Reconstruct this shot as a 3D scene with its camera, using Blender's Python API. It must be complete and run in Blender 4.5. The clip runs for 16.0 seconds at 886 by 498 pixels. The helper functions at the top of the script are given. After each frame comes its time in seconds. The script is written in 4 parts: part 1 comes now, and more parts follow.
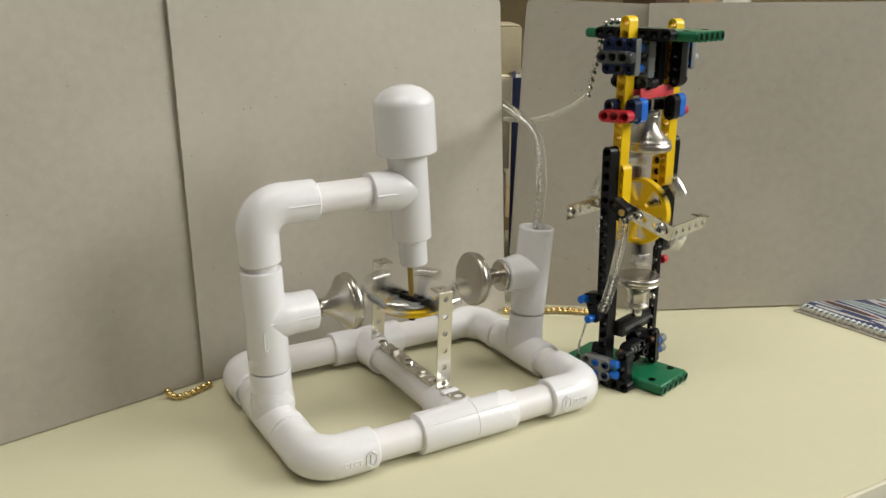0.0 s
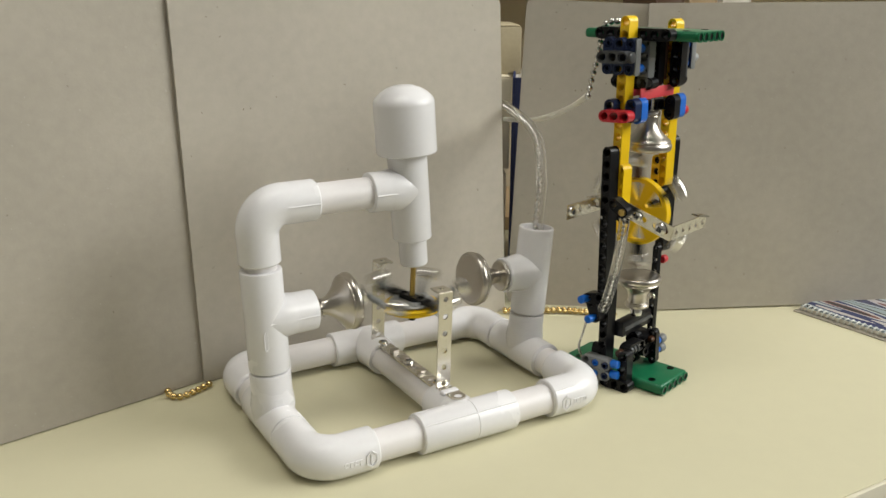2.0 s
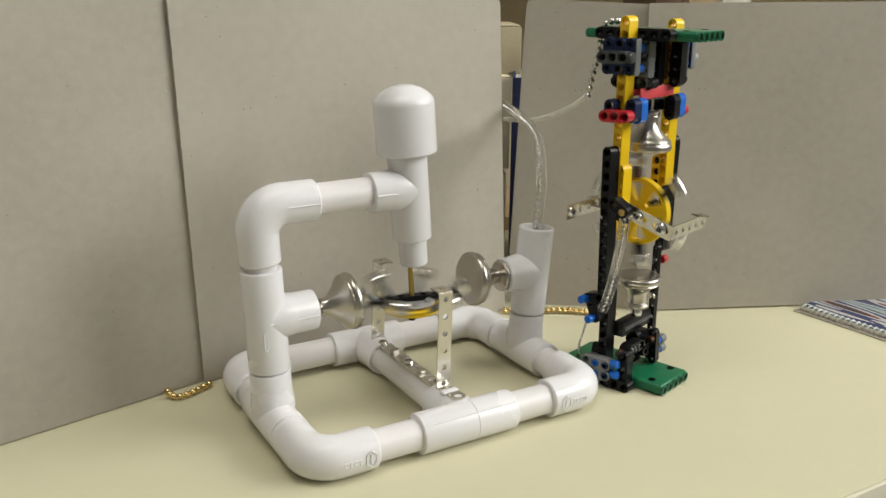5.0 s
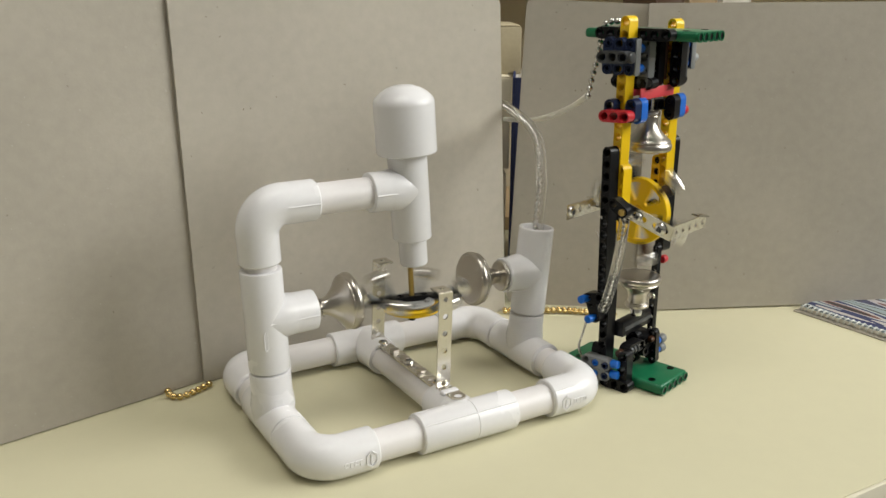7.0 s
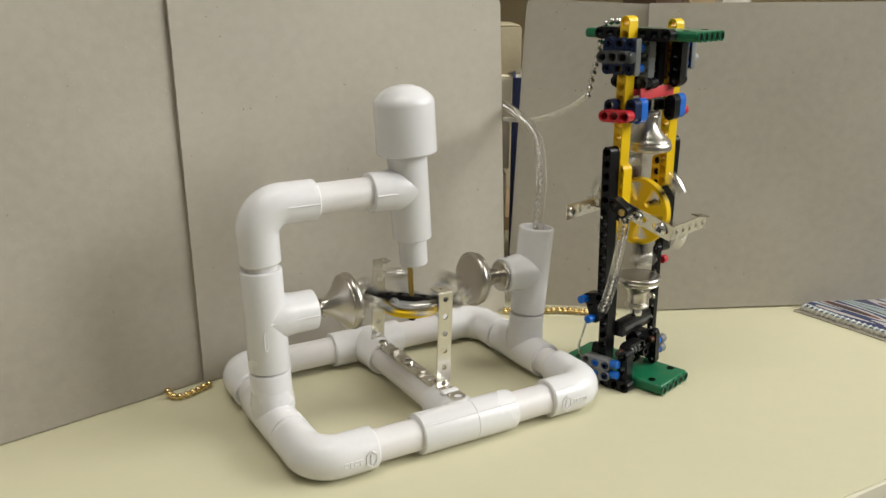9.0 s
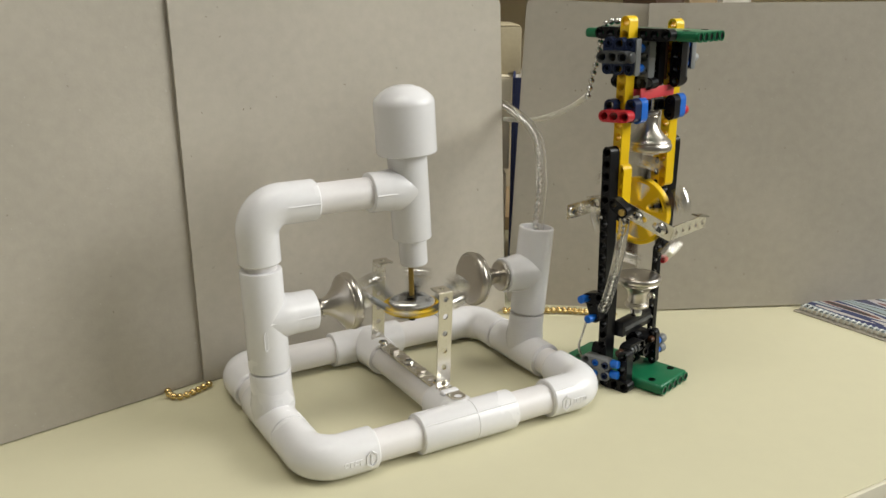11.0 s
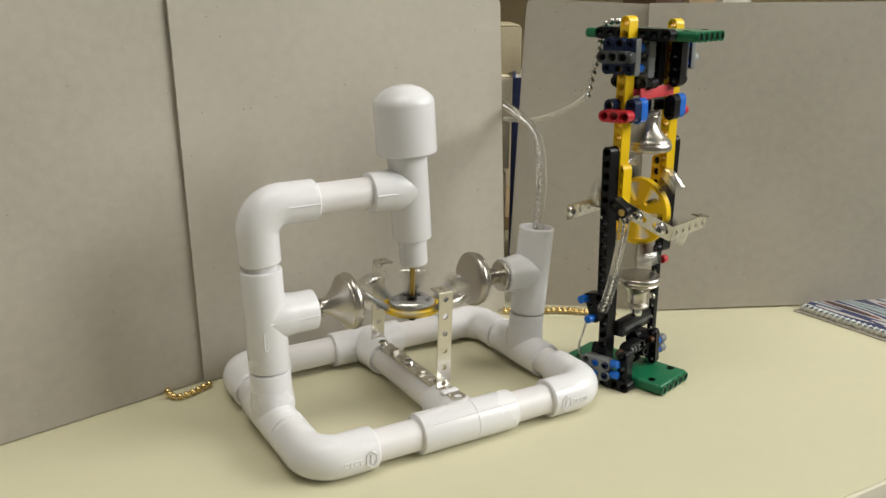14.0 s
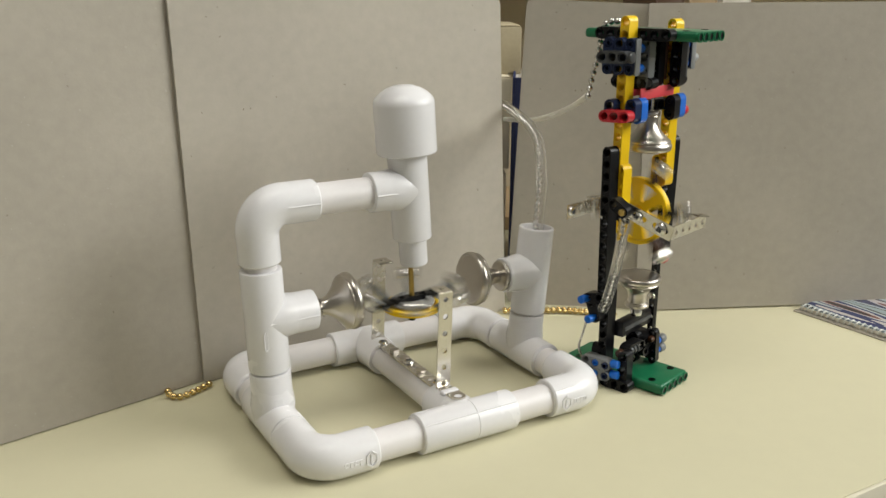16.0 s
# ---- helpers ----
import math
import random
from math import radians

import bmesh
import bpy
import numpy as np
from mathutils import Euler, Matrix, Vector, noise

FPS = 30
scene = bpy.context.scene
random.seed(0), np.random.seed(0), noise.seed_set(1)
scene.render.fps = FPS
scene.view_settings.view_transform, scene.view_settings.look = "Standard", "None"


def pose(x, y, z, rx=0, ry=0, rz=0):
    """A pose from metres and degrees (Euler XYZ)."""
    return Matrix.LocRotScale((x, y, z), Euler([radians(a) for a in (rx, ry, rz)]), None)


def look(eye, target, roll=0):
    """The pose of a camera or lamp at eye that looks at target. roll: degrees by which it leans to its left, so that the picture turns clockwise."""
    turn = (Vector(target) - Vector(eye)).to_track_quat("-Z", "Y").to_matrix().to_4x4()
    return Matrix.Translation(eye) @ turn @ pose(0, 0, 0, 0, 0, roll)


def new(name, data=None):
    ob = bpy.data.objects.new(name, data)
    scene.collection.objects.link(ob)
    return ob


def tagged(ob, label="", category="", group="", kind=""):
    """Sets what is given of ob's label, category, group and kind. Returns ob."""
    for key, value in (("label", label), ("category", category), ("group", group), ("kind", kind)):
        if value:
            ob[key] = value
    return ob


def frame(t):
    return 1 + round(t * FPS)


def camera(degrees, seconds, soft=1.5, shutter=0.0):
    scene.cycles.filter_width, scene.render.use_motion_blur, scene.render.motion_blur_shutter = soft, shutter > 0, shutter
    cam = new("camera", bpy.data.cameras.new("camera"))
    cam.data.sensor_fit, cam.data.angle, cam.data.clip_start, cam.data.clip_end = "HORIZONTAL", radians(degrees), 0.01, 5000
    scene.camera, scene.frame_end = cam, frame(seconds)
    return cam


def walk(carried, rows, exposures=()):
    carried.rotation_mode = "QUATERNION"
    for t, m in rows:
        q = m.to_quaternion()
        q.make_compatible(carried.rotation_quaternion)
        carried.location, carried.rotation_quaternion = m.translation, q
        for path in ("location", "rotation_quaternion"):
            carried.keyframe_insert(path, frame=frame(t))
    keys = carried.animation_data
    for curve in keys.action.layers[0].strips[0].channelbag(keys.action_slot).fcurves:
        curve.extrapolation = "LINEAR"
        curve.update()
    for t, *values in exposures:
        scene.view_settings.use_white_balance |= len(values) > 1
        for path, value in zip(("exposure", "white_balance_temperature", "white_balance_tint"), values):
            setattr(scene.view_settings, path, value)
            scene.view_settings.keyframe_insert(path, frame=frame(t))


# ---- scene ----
cam = camera(53.43, 16.0, soft=1.5, shutter=0.6)
EYE = (0, 0, 0.2744)
VIEW = look(EYE, (0, math.cos(radians(16.811)), 0.2744 - math.sin(radians(16.811))), 0.213)
walk(cam, [(0.0, VIEW), (16.0, VIEW)], exposures=[(0.0, 0.0, 6500, 10), (16.0, 0.0, 6500, 10)])

# ---- light ----
world = bpy.data.worlds.new("daylight")
scene.world = world
world.use_nodes = True
wn = world.node_tree.nodes
sky = wn.new("ShaderNodeTexSky")
sky.sky_type, sky.sun_disc = "NISHITA", False
sky.sun_elevation, sky.sun_rotation = radians(35), radians(200)
world.node_tree.links.new(sky.outputs[0], wn["Background"].inputs[0])
wn["Background"].inputs[1].default_value = 0.12


def area_lamp(name, eye, target, w, h, watts, colour):
    data = bpy.data.lights.new(name, "AREA")
    data.shape, data.size, data.size_y, data.energy, data.color = "RECTANGLE", w, h, watts, colour
    ob = new(name, data)
    ob.matrix_world = look(eye, target)
    return ob


area_lamp("window_light", (2.06, 0.35, 1.32), (0.0, 0.6, 0.1), 1.8, 1.15, 60, (0.985, 0.98, 0.92))
# unseen overhead fill, added to brighten the table from above
area_lamp("overhead_fill_light", (-0.25, 0.15, 1.92), (-0.25, 0.15, 0.0), 1.2, 0.5, 11, (1.0, 0.97, 0.885))


# ---- materials ----
def material(name, colour, rough=0.5, metal=0.0, var=0.06, scale=30.0, bump=0.0, bump_scale=200.0, spec=0.5, coat=0.0,
             island=0.0, flecks=None, rough_var=0.0, stretch=None):
    m = bpy.data.materials.new(name)
    m.use_nodes = True
    nt = m.node_tree
    n, l = nt.nodes, nt.links
    b = n["Principled BSDF"]
    b.inputs["Roughness"].default_value, b.inputs["Metallic"].default_value = rough, metal
    b.inputs["Specular IOR Level"].default_value = spec
    b.inputs["Coat Weight"].default_value, b.inputs["Coat Roughness"].default_value = coat, 0.08
    tc = n.new("ShaderNodeTexCoord")
    vec = tc.outputs["Object"]
    if stretch:
        mp = n.new("ShaderNodeMapping")
        mp.inputs["Scale"].default_value = stretch
        l.new(vec, mp.inputs[0])
        vec = mp.outputs[0]

    def noise_node(s, detail):
        q = n.new("ShaderNodeTexNoise")
        q.inputs["Scale"].default_value, q.inputs["Detail"].default_value = s, detail
        l.new(vec, q.inputs["Vector"])
        return q.outputs["Fac"]

    big, fine = noise_node(scale, 3), noise_node(scale * 14, 4)
    add = n.new("ShaderNodeMath")
    add.operation = "MULTIPLY_ADD"
    l.new(fine, add.inputs[0])
    add.inputs[1].default_value = 0.6
    l.new(big, add.inputs[2])
    ramp = n.new("ShaderNodeMapRange")
    ramp.inputs["From Min"].default_value, ramp.inputs["From Max"].default_value = 0.4, 1.2
    ramp.inputs["To Min"].default_value, ramp.inputs["To Max"].default_value = 1 - var, 1 + var
    l.new(add.outputs[0], ramp.inputs["Value"])
    mul = n.new("ShaderNodeVectorMath")
    mul.operation = "SCALE"
    mul.inputs[0].default_value = colour[:3]
    l.new(ramp.outputs[0], mul.inputs["Scale"])
    col = mul.outputs[0]
    if flecks:
        wob = n.new("ShaderNodeTexNoise")
        wob.inputs["Scale"].default_value, wob.inputs["Detail"].default_value = 330.0, 3.0
        l.new(vec, wob.inputs["Vector"])
        sh = n.new("ShaderNodeVectorMath")
        sh.operation = "MULTIPLY_ADD"
        l.new(wob.outputs["Color"], sh.inputs[0])
        sh.inputs[1].default_value = (0.004, 0.004, 0.004)
        l.new(vec, sh.inputs[2])
        vec = sh.outputs[0]
        for size, amount, tint in flecks:
            v = n.new("ShaderNodeTexVoronoi")
            v.inputs["Scale"].default_value, v.inputs["Randomness"].default_value = size, 1.0
            l.new(vec, v.inputs["Vector"])
            cmp = n.new("ShaderNodeMapRange")
            cmp.inputs["From Min"].default_value, cmp.inputs["From Max"].default_value = amount, amount * 0.55
            l.new(v.outputs["Distance"], cmp.inputs["Value"])
            pick = n.new("ShaderNodeSeparateColor")
            l.new(v.outputs["Color"], pick.inputs[0])
            gate = n.new("ShaderNodeMath")
            gate.operation = "GREATER_THAN"
            gate.inputs[1].default_value = 0.78
            l.new(pick.outputs[0], gate.inputs[0])
            gm = n.new("ShaderNodeMath")
            gm.operation = "MULTIPLY"
            l.new(cmp.outputs[0], gm.inputs[0])
            l.new(gate.outputs[0], gm.inputs[1])
            mix = n.new("ShaderNodeMix")
            mix.data_type = "RGBA"
            l.new(gm.outputs[0], mix.inputs["Factor"])
            l.new(col, mix.inputs["A"])
            mix.inputs["B"].default_value = (*tint, 1)
            col = mix.outputs["Result"]
    l.new(col, b.inputs["Base Color"])
    if rough_var:
        rr = n.new("ShaderNodeMapRange")
        rr.inputs["To Min"].default_value, rr.inputs["To Max"].default_value = max(rough - rough_var, 0.02), rough + rough_var
        l.new(big, rr.inputs["Value"])
        l.new(rr.outputs[0], b.inputs["Roughness"])
    if bump:
        bp = n.new("ShaderNodeBump")
        bp.inputs["Strength"].default_value, bp.inputs["Distance"].default_value = bump, 0.0006
        l.new(noise_node(bump_scale, 4), bp.inputs["Height"])
        l.new(bp.outputs[0], b.inputs["Normal"])
    return m


PVC = material("white_pvc", (0.765, 0.757, 0.775), 0.25, var=0.03, scale=25, bump=0.05, bump_scale=90, rough_var=0.07)
PIPE = material("pipe_pvc", (0.745, 0.720, 0.722), 0.36, var=0.03, scale=25, bump=0.06, bump_scale=120, rough_var=0.06)
FLECKS = [(110, 0.09, (0.26, 0.23, 0.19)), (260, 0.14, (0.46, 0.43, 0.37)), (26, 0.034, (0.09, 0.075, 0.06)), (60, 0.035, (0.20, 0.17, 0.13))]
BOARD = material("grey_board", (0.405, 0.372, 0.314), 0.82, var=0.12, scale=9, bump=0.14, bump_scale=420, spec=0.25, flecks=FLECKS)
# lit copy of the board grey: brighter light on two sheets put into colour
LITBOARD = material("lit_grey_board", (0.452, 0.417, 0.356), 0.78, var=0.12, scale=9, bump=0.12, bump_scale=420, spec=0.25, flecks=FLECKS)
TABLE = material("cream_laminate", (0.595, 0.562, 0.392), 0.38, var=0.035, scale=5, bump=0.04, bump_scale=500, rough_var=0.06,
                 flecks=[(60, 0.03, (0.45, 0.40, 0.28))])
TABLE_EDGE = material("cream_edge_band", (0.70, 0.66, 0.52), 0.4, var=0.04, scale=12)
NICKEL = material("brushed_nickel", (0.52, 0.485, 0.44), 0.30, metal=1, var=0.06, scale=40, rough_var=0.06)
CHROME = material("polished_nickel", (0.74, 0.73, 0.71), 0.27, metal=1, var=0.03, scale=60)
MAGNET = material("nickel_plate", (0.68, 0.665, 0.64), 0.20, metal=1, var=0.04, scale=60)
STEEL = material("zinc_steel", (0.69, 0.66, 0.60), 0.24, metal=1, var=0.08, scale=70, rough_var=0.1)
BRASS = material("brass_rod", (0.44, 0.31, 0.10), 0.28, metal=1, var=0.08, scale=60)
GOLD = material("gold_beads", (0.72, 0.55, 0.25), 0.22, metal=1, var=0.06, scale=90)
SILVER = material("silver_beads", (0.66, 0.65, 0.63), 0.2, metal=1, var=0.05, scale=90)


def toy(name, colour, spec=0.32):
    return material(name, colour, 0.3, spec=spec, var=0.05, scale=45, bump=0.03, bump_scale=150, rough_var=0.06)


YELLOW = toy("yellow_plastic", (0.86, 0.56, 0.010))
BLACK = toy("black_plastic", (0.006, 0.006, 0.007), 0.2)
NAVY = toy("dark_blue_pin", (0.010, 0.020, 0.062), 0.22)
BLUE = toy("blue_plastic", (0.012, 0.13, 0.55))
RED = toy("red_plastic", (0.50, 0.02, 0.03))
GREEN = toy("green_plastic", (0.010, 0.14, 0.06))
GREY = toy("light_grey_plastic", (0.32, 0.33, 0.33))
DGREY = toy("dark_grey_plastic", (0.062, 0.065, 0.068))
MGREY = toy("stone_grey_plastic", (0.19, 0.197, 0.197))
BROWN = toy("brown_plastic", (0.06, 0.025, 0.012))
RUBBER = material("red_rubber", (0.62, 0.05, 0.06), 0.55, var=0.06, scale=60, bump=0.1, bump_scale=300)
WALL = material("bounce_wall_paint", (0.50, 0.49, 0.45), 0.85, var=0.03, scale=4, bump=0.1, bump_scale=200)
FLOOR = material("floor_vinyl", (0.22, 0.20, 0.16), 0.55, var=0.1, scale=4)
PAPER = material("cream_card", (0.70, 0.63, 0.47), 0.7, var=0.08, scale=20, bump=0.1)
# cream card darkened to paint in the shadow on the top carton
SHADED_CREAM = material("shaded_cream_card", (0.40, 0.34, 0.22), 0.75, var=0.12, scale=20, bump=0.1)
NAVYBOOK = material("navy_cloth", (0.02, 0.03, 0.10), 0.6, var=0.1, scale=60, bump=0.2)
WOOD = material("pine_wood", (0.45, 0.32, 0.18), 0.5, var=0.18, scale=9, stretch=(1, 1, 12))
DARKWOOD = material("dark_wood", (0.10, 0.055, 0.03), 0.5, var=0.2, scale=9, stretch=(8, 1, 1))
PAGES = material("paper_pages", (0.72, 0.68, 0.60), 0.8, var=0.08, scale=120)


def clear(name, tint, rough=0.08, through_part=1.0):
    m = bpy.data.materials.new(name)
    m.use_nodes = True
    b = m.node_tree.nodes["Principled BSDF"]
    b.inputs["Base Color"].default_value, b.inputs["Roughness"].default_value = (*tint, 1), rough
    b.inputs["Transmission Weight"].default_value, b.inputs["IOR"].default_value = through_part, 1.14
    return m


VINYL = clear("clear_vinyl", (0.92, 0.91, 0.88), 0.12, 0.91)


# ---- mesh helpers ----
def part(name, bm, mat, parent=None, label="", smooth=35):
    me = bpy.data.meshes.new(name)
    bmesh.ops.recalc_face_normals(bm, faces=bm.faces)
    bm.to_mesh(me)
    bm.free()
    me.materials.append(mat)
    if smooth:
        me.shade_smooth()
        me.set_sharp_from_angle(angle=radians(smooth))
    ob = new(name, me)
    if parent:
        ob.parent = parent
    if label:
        tagged(ob, label)
    return ob


def thing(name, m, label, category, group="", kind=""):
    ob = new(name)
    ob.empty_display_size = 0.01
    ob.matrix_world = m
    return tagged(ob, label, category, group, kind)


def axis_frame(a, b):
    """Matrix at a whose z axis points to b."""
    z = (Vector(b) - Vector(a)).normalized()
    return Matrix.Translation(a) @ z.to_track_quat("Z", "Y").to_matrix().to_4x4()


def lathe(bm, profile, m=None, seg=40):
    """Turn (radius, height) pairs round the z axis of m; the ends are closed where the radius is above nought."""
    m = m or Matrix()
    rings = []
    for r, z in profile:
        if r < 1e-6:
            rings.append([bm.verts.new(m @ Vector((0, 0, z)))])
        else:
            rings.append([bm.verts.new(m @ Vector((r * math.cos(2 * math.pi * i / seg), r * math.sin(2 * math.pi * i / seg), z))) for i in range(seg)])
    for p, q in zip(rings, rings[1:]):
        for i in range(seg):
            j = (i + 1) % seg
            if len(p) == 1:
                bm.faces.new((p[0], q[i], q[j]))
            elif len(q) == 1:
                bm.faces.new((p[i], p[j], q[0]))
            else:
                bm.faces.new((p[i], p[j], q[j], q[i]))
    for ring, flip in ((rings[0], 1), (rings[-1], 0)):
        if len(ring) > 1 and profile[0] != profile[-1]:
            bm.faces.new(ring[::-1] if flip else ring)
    return bm


def rod(bm, a, b, r, seg=24, bevel=0.0):
    h = (Vector(b) - Vector(a)).length
    e = bevel
    prof = [(r - e, 0), (r - e * 0.3, e * 0.3), (r, e), (r, h - e), (r - e * 0.3, h - e * 0.3), (r - e, h)] if e else [(r, 0), (r, h)]
    return lathe(bm, prof, axis_frame(a, b), seg)


def sweep(bm, pts, radii, seg=16, closed_ends=True):
    pts = [Vector(p) for p in pts]
    rings, n = [], len(pts)
    prev = None
    for i, p in enumerate(pts):
        t = (pts[min(i + 1, n - 1)] - pts[max(i - 1, 0)]).normalized()
        if prev is None:
            u = t.orthogonal().normalized()
        else:
            u = (prev - t * prev.dot(t)).normalized()
        prev = u
        v = t.cross(u)
        r = radii[i] if isinstance(radii, (list, tuple)) else radii
        rings.append([bm.verts.new(p + r * (u * math.cos(2 * math.pi * k / seg) + v * math.sin(2 * math.pi * k / seg))) for k in range(seg)])
    for p, q in zip(rings, rings[1:]):
        for i in range(seg):
            j = (i + 1) % seg
            bm.faces.new((p[i], p[j], q[j], q[i]))
    if closed_ends:
        bm.faces.new(rings[0][::-1])
        bm.faces.new(rings[-1])
    return bm


def smooth_path(ctrl, n=12):
    c = [Vector(p) for p in ctrl]
    c = [2 * c[0] - c[1]] + c + [2 * c[-1] - c[-2]]
    out = []
    for i in range(1, len(c) - 2):
        a, b, d, e = c[i - 1:i + 3]
        for k in range(n):
            t = k / n
            out.append(0.5 * (2 * b + (d - a) * t + (2 * a - 5 * b + 4 * d - e) * t * t + (3 * b - a - 3 * d + e) * t ** 3))
    out.append(c[-2])
    return out


def rbox(bm, x0, x1, y0, y1, z0, z1, bevel=0.001, m=None, seg=2):
    q = bmesh.ops.create_cube(bm, size=1, matrix=(m or Matrix()) @ Matrix.Translation(((x0 + x1) / 2, (y0 + y1) / 2, (z0 + z1) / 2)) @ Matrix.Diagonal((x1 - x0, y1 - y0, z1 - z0, 1)))
    if bevel:
        edges = {e for v in q["verts"] for e in v.link_edges}
        bmesh.ops.bevel(bm, geom=list(edges), offset=bevel, segments=seg, affect="EDGES", profile=0.5)
    return bm


def slab(bm, outer, holes, thick, m, edge=0.0):
    """A plate of that outline with holes through it, centred on the xy plane of m."""
    loops = []
    for pts in [outer] + holes:
        loops.append([bm.verts.new(m @ Vector((x, y, thick / 2))) for x, y in pts])
    edges = []
    for lp in loops:
        edges += [bm.edges.new((lp[i], lp[(i + 1) % len(lp)])) for i in range(len(lp))]
    top = bmesh.ops.triangle_fill(bm, use_beauty=True, edges=edges)
    faces = [f for f in top["geom"] if isinstance(f, bmesh.types.BMFace)]
    low = {}
    down = m.to_3x3() @ Vector((0, 0, -thick))
    for lp in loops:
        for v in lp:
            low[v] = bm.verts.new(v.co + down)
    for f in faces:
        bm.faces.new([low[v] for v in reversed(f.verts)])
    for lp in loops:
        for i in range(len(lp)):
            a, b = lp[i], lp[(i + 1) % len(lp)]
            bm.faces.new((a, b, low[b], low[a]))
    return bm


def ring2d(cx, cy, r, n=14):
    return [(cx + r * math.cos(2 * math.pi * i / n), cy + r * math.sin(2 * math.pi * i / n)) for i in range(n)]


def stadium(x0, x1, r, n=7):
    out = [(x1 + r * math.cos(a), r * math.sin(a)) for a in (math.pi * (k / n - 0.5) for k in range(n + 1))]
    return out + [(x0 + r * math.cos(a), r * math.sin(a)) for a in (math.pi * (k / n + 0.5) for k in range(n + 1))]


P = 0.008


def beam_mesh(bm, a, b, facing, n=None, width=0.0077, thick=0.0078, hole=0.0024):
    """A studless building beam from hole a to hole b; its holes run along facing."""
    a, b = Vector(a), Vector(b)
    x = (b - a).normalized()
    z = Vector(facing)
    z = (z - x * z.dot(x)).normalized()
    y = z.cross(x)
    m = Matrix.Translation(a) @ Matrix((x, y, z)).transposed().to_4x4()
    d = (b - a).length
    n = n or round(d / P) + 1
    holes = [ring2d(d * i / max(n - 1, 1), 0, hole) for i in range(n)]
    rim = hole + 0.0007
    if rim > width * 0.44:
        return slab(bm, stadium(0, d, width / 2), holes, thick, m)
    # each hole is sunk in a wider, shallow seat on both faces
    deep = 0.0009
    seats = [ring2d(d * i / max(n - 1, 1), 0, rim) for i in range(n)]
    slab(bm, stadium(0, d, width / 2), holes, thick - 2 * deep, m)
    for side in (-1, 1):
        slab(bm, stadium(0, d, width / 2), seats, deep, m @ Matrix.Translation((0, 0, side * (thick - deep) / 2)))
    return bm


def beam(name, a, b, facing, mat, parent, n=None, label="", **k):
    return part(name, beam_mesh(bmesh.new(), a, b, facing, n, **k), mat, parent, label)


def pin(name, c, way, mat, parent, length=0.004, r=0.0024, hollow=True):
    """The visible end of a connector pin at c."""
    w = Vector(way).normalized()
    m = axis_frame(Vector(c), Vector(c) + w)
    prof = [(r, -0.006), (r, length - 0.0006), (r - 0.0005, length)]
    if hollow:
        prof += [(r * 0.6, length), (r * 0.55, length - 0.003), (0, length - 0.003)]
    return part(name, lathe(bmesh.new(), prof, m, 14), mat, parent)


# ---- the room ----
def plain_box(name, lo, hi, mat, label, category, kind="structure", bevel=0.0):
    bm = bmesh.new()
    rbox(bm, lo[0], hi[0], lo[1], hi[1], lo[2], hi[2], bevel)
    return tagged(part(name, bm, mat, None, smooth=0), label, category, kind=kind)


plain_box("floor", (-2.2, -2.6, -0.78), (2.1, 2.4, -0.74), FLOOR, "brownish vinyl floor of the room", "floor")
# ceiling and walls are unseen, added to close the room and bounce light
plain_box("ceiling", (-2.2, -2.6, 1.96), (2.1, 2.4, 2.02), WALL, "unseen painted ceiling added to bounce light", "ceiling")
plain_box("bounce_wall_west", (-2.3, -2.6, -0.74), (-2.2, 2.4, 1.96), WALL, "unseen off-white wall added to bounce light", "wall")
plain_box("bounce_wall_south", (-2.2, -2.7, -0.74), (2.1, -2.6, 1.96), WALL, "unseen off-white wall added to bounce light", "wall")
plain_box("bounce_wall_north", (-2.2, 2.4, -0.74), (2.1, 2.5, 1.96), WALL, "unseen off-white wall added to bounce light", "wall")
WY = 0.35
we = thing("bounce_wall_east", Matrix(), "unseen off-white wall with a wide window opening, added to bounce light", "wall", kind="structure")
for nm, lo, hi in (("pier", (2.1, -2.6, -0.74), (2.2, WY - 1.15, 1.96)), ("pier", (2.1, WY + 1.15, -0.74), (2.2, 2.4, 1.96)),
                   ("apron", (2.1, WY - 1.15, -0.74), (2.2, WY + 1.15, 0.65)), ("lintel", (2.1, WY - 1.15, 1.89), (2.2, WY + 1.15, 1.96))):
    part(nm, rbox(bmesh.new(), lo[0], hi[0], lo[1], hi[1], lo[2], hi[2], 0), WALL, we, smooth=0)
win = thing("window_1", Matrix.Translation((0, WY, 0)), "white framed window that lets daylight in", "window", kind="structure")
for lo, hi in (((2.12, -1.15, 0.65), (2.17, -1.09, 1.89)), ((2.12, 1.09, 0.65), (2.17, 1.15, 1.89)),
               ((2.12, -1.09, 0.65), (2.17, 1.09, 0.71)), ((2.12, -1.09, 1.83), (2.17, 1.09, 1.89)), ((2.12, -0.03, 0.71), (2.17, 0.03, 1.83))):
    part("window_frame", rbox(bmesh.new(), lo[0], hi[0], lo[1], hi[1], lo[2], hi[2], 0.004), PVC, win)
# body and glowing sheet added around the unseen overhead fill
fill_root = thing("fill_panel", pose(-0.25, 0.15, 1.96), "unseen white fill panel added under the ceiling", "lamp")
part("fill_housing", rbox(bmesh.new(), -0.63, 0.63, -0.28, 0.28, -0.025, 0, 0.006), PVC, fill_root)
glow = bpy.data.materials.new("fill_glow")
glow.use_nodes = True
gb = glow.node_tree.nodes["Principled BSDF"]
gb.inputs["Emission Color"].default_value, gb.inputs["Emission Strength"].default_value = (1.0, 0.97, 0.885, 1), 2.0
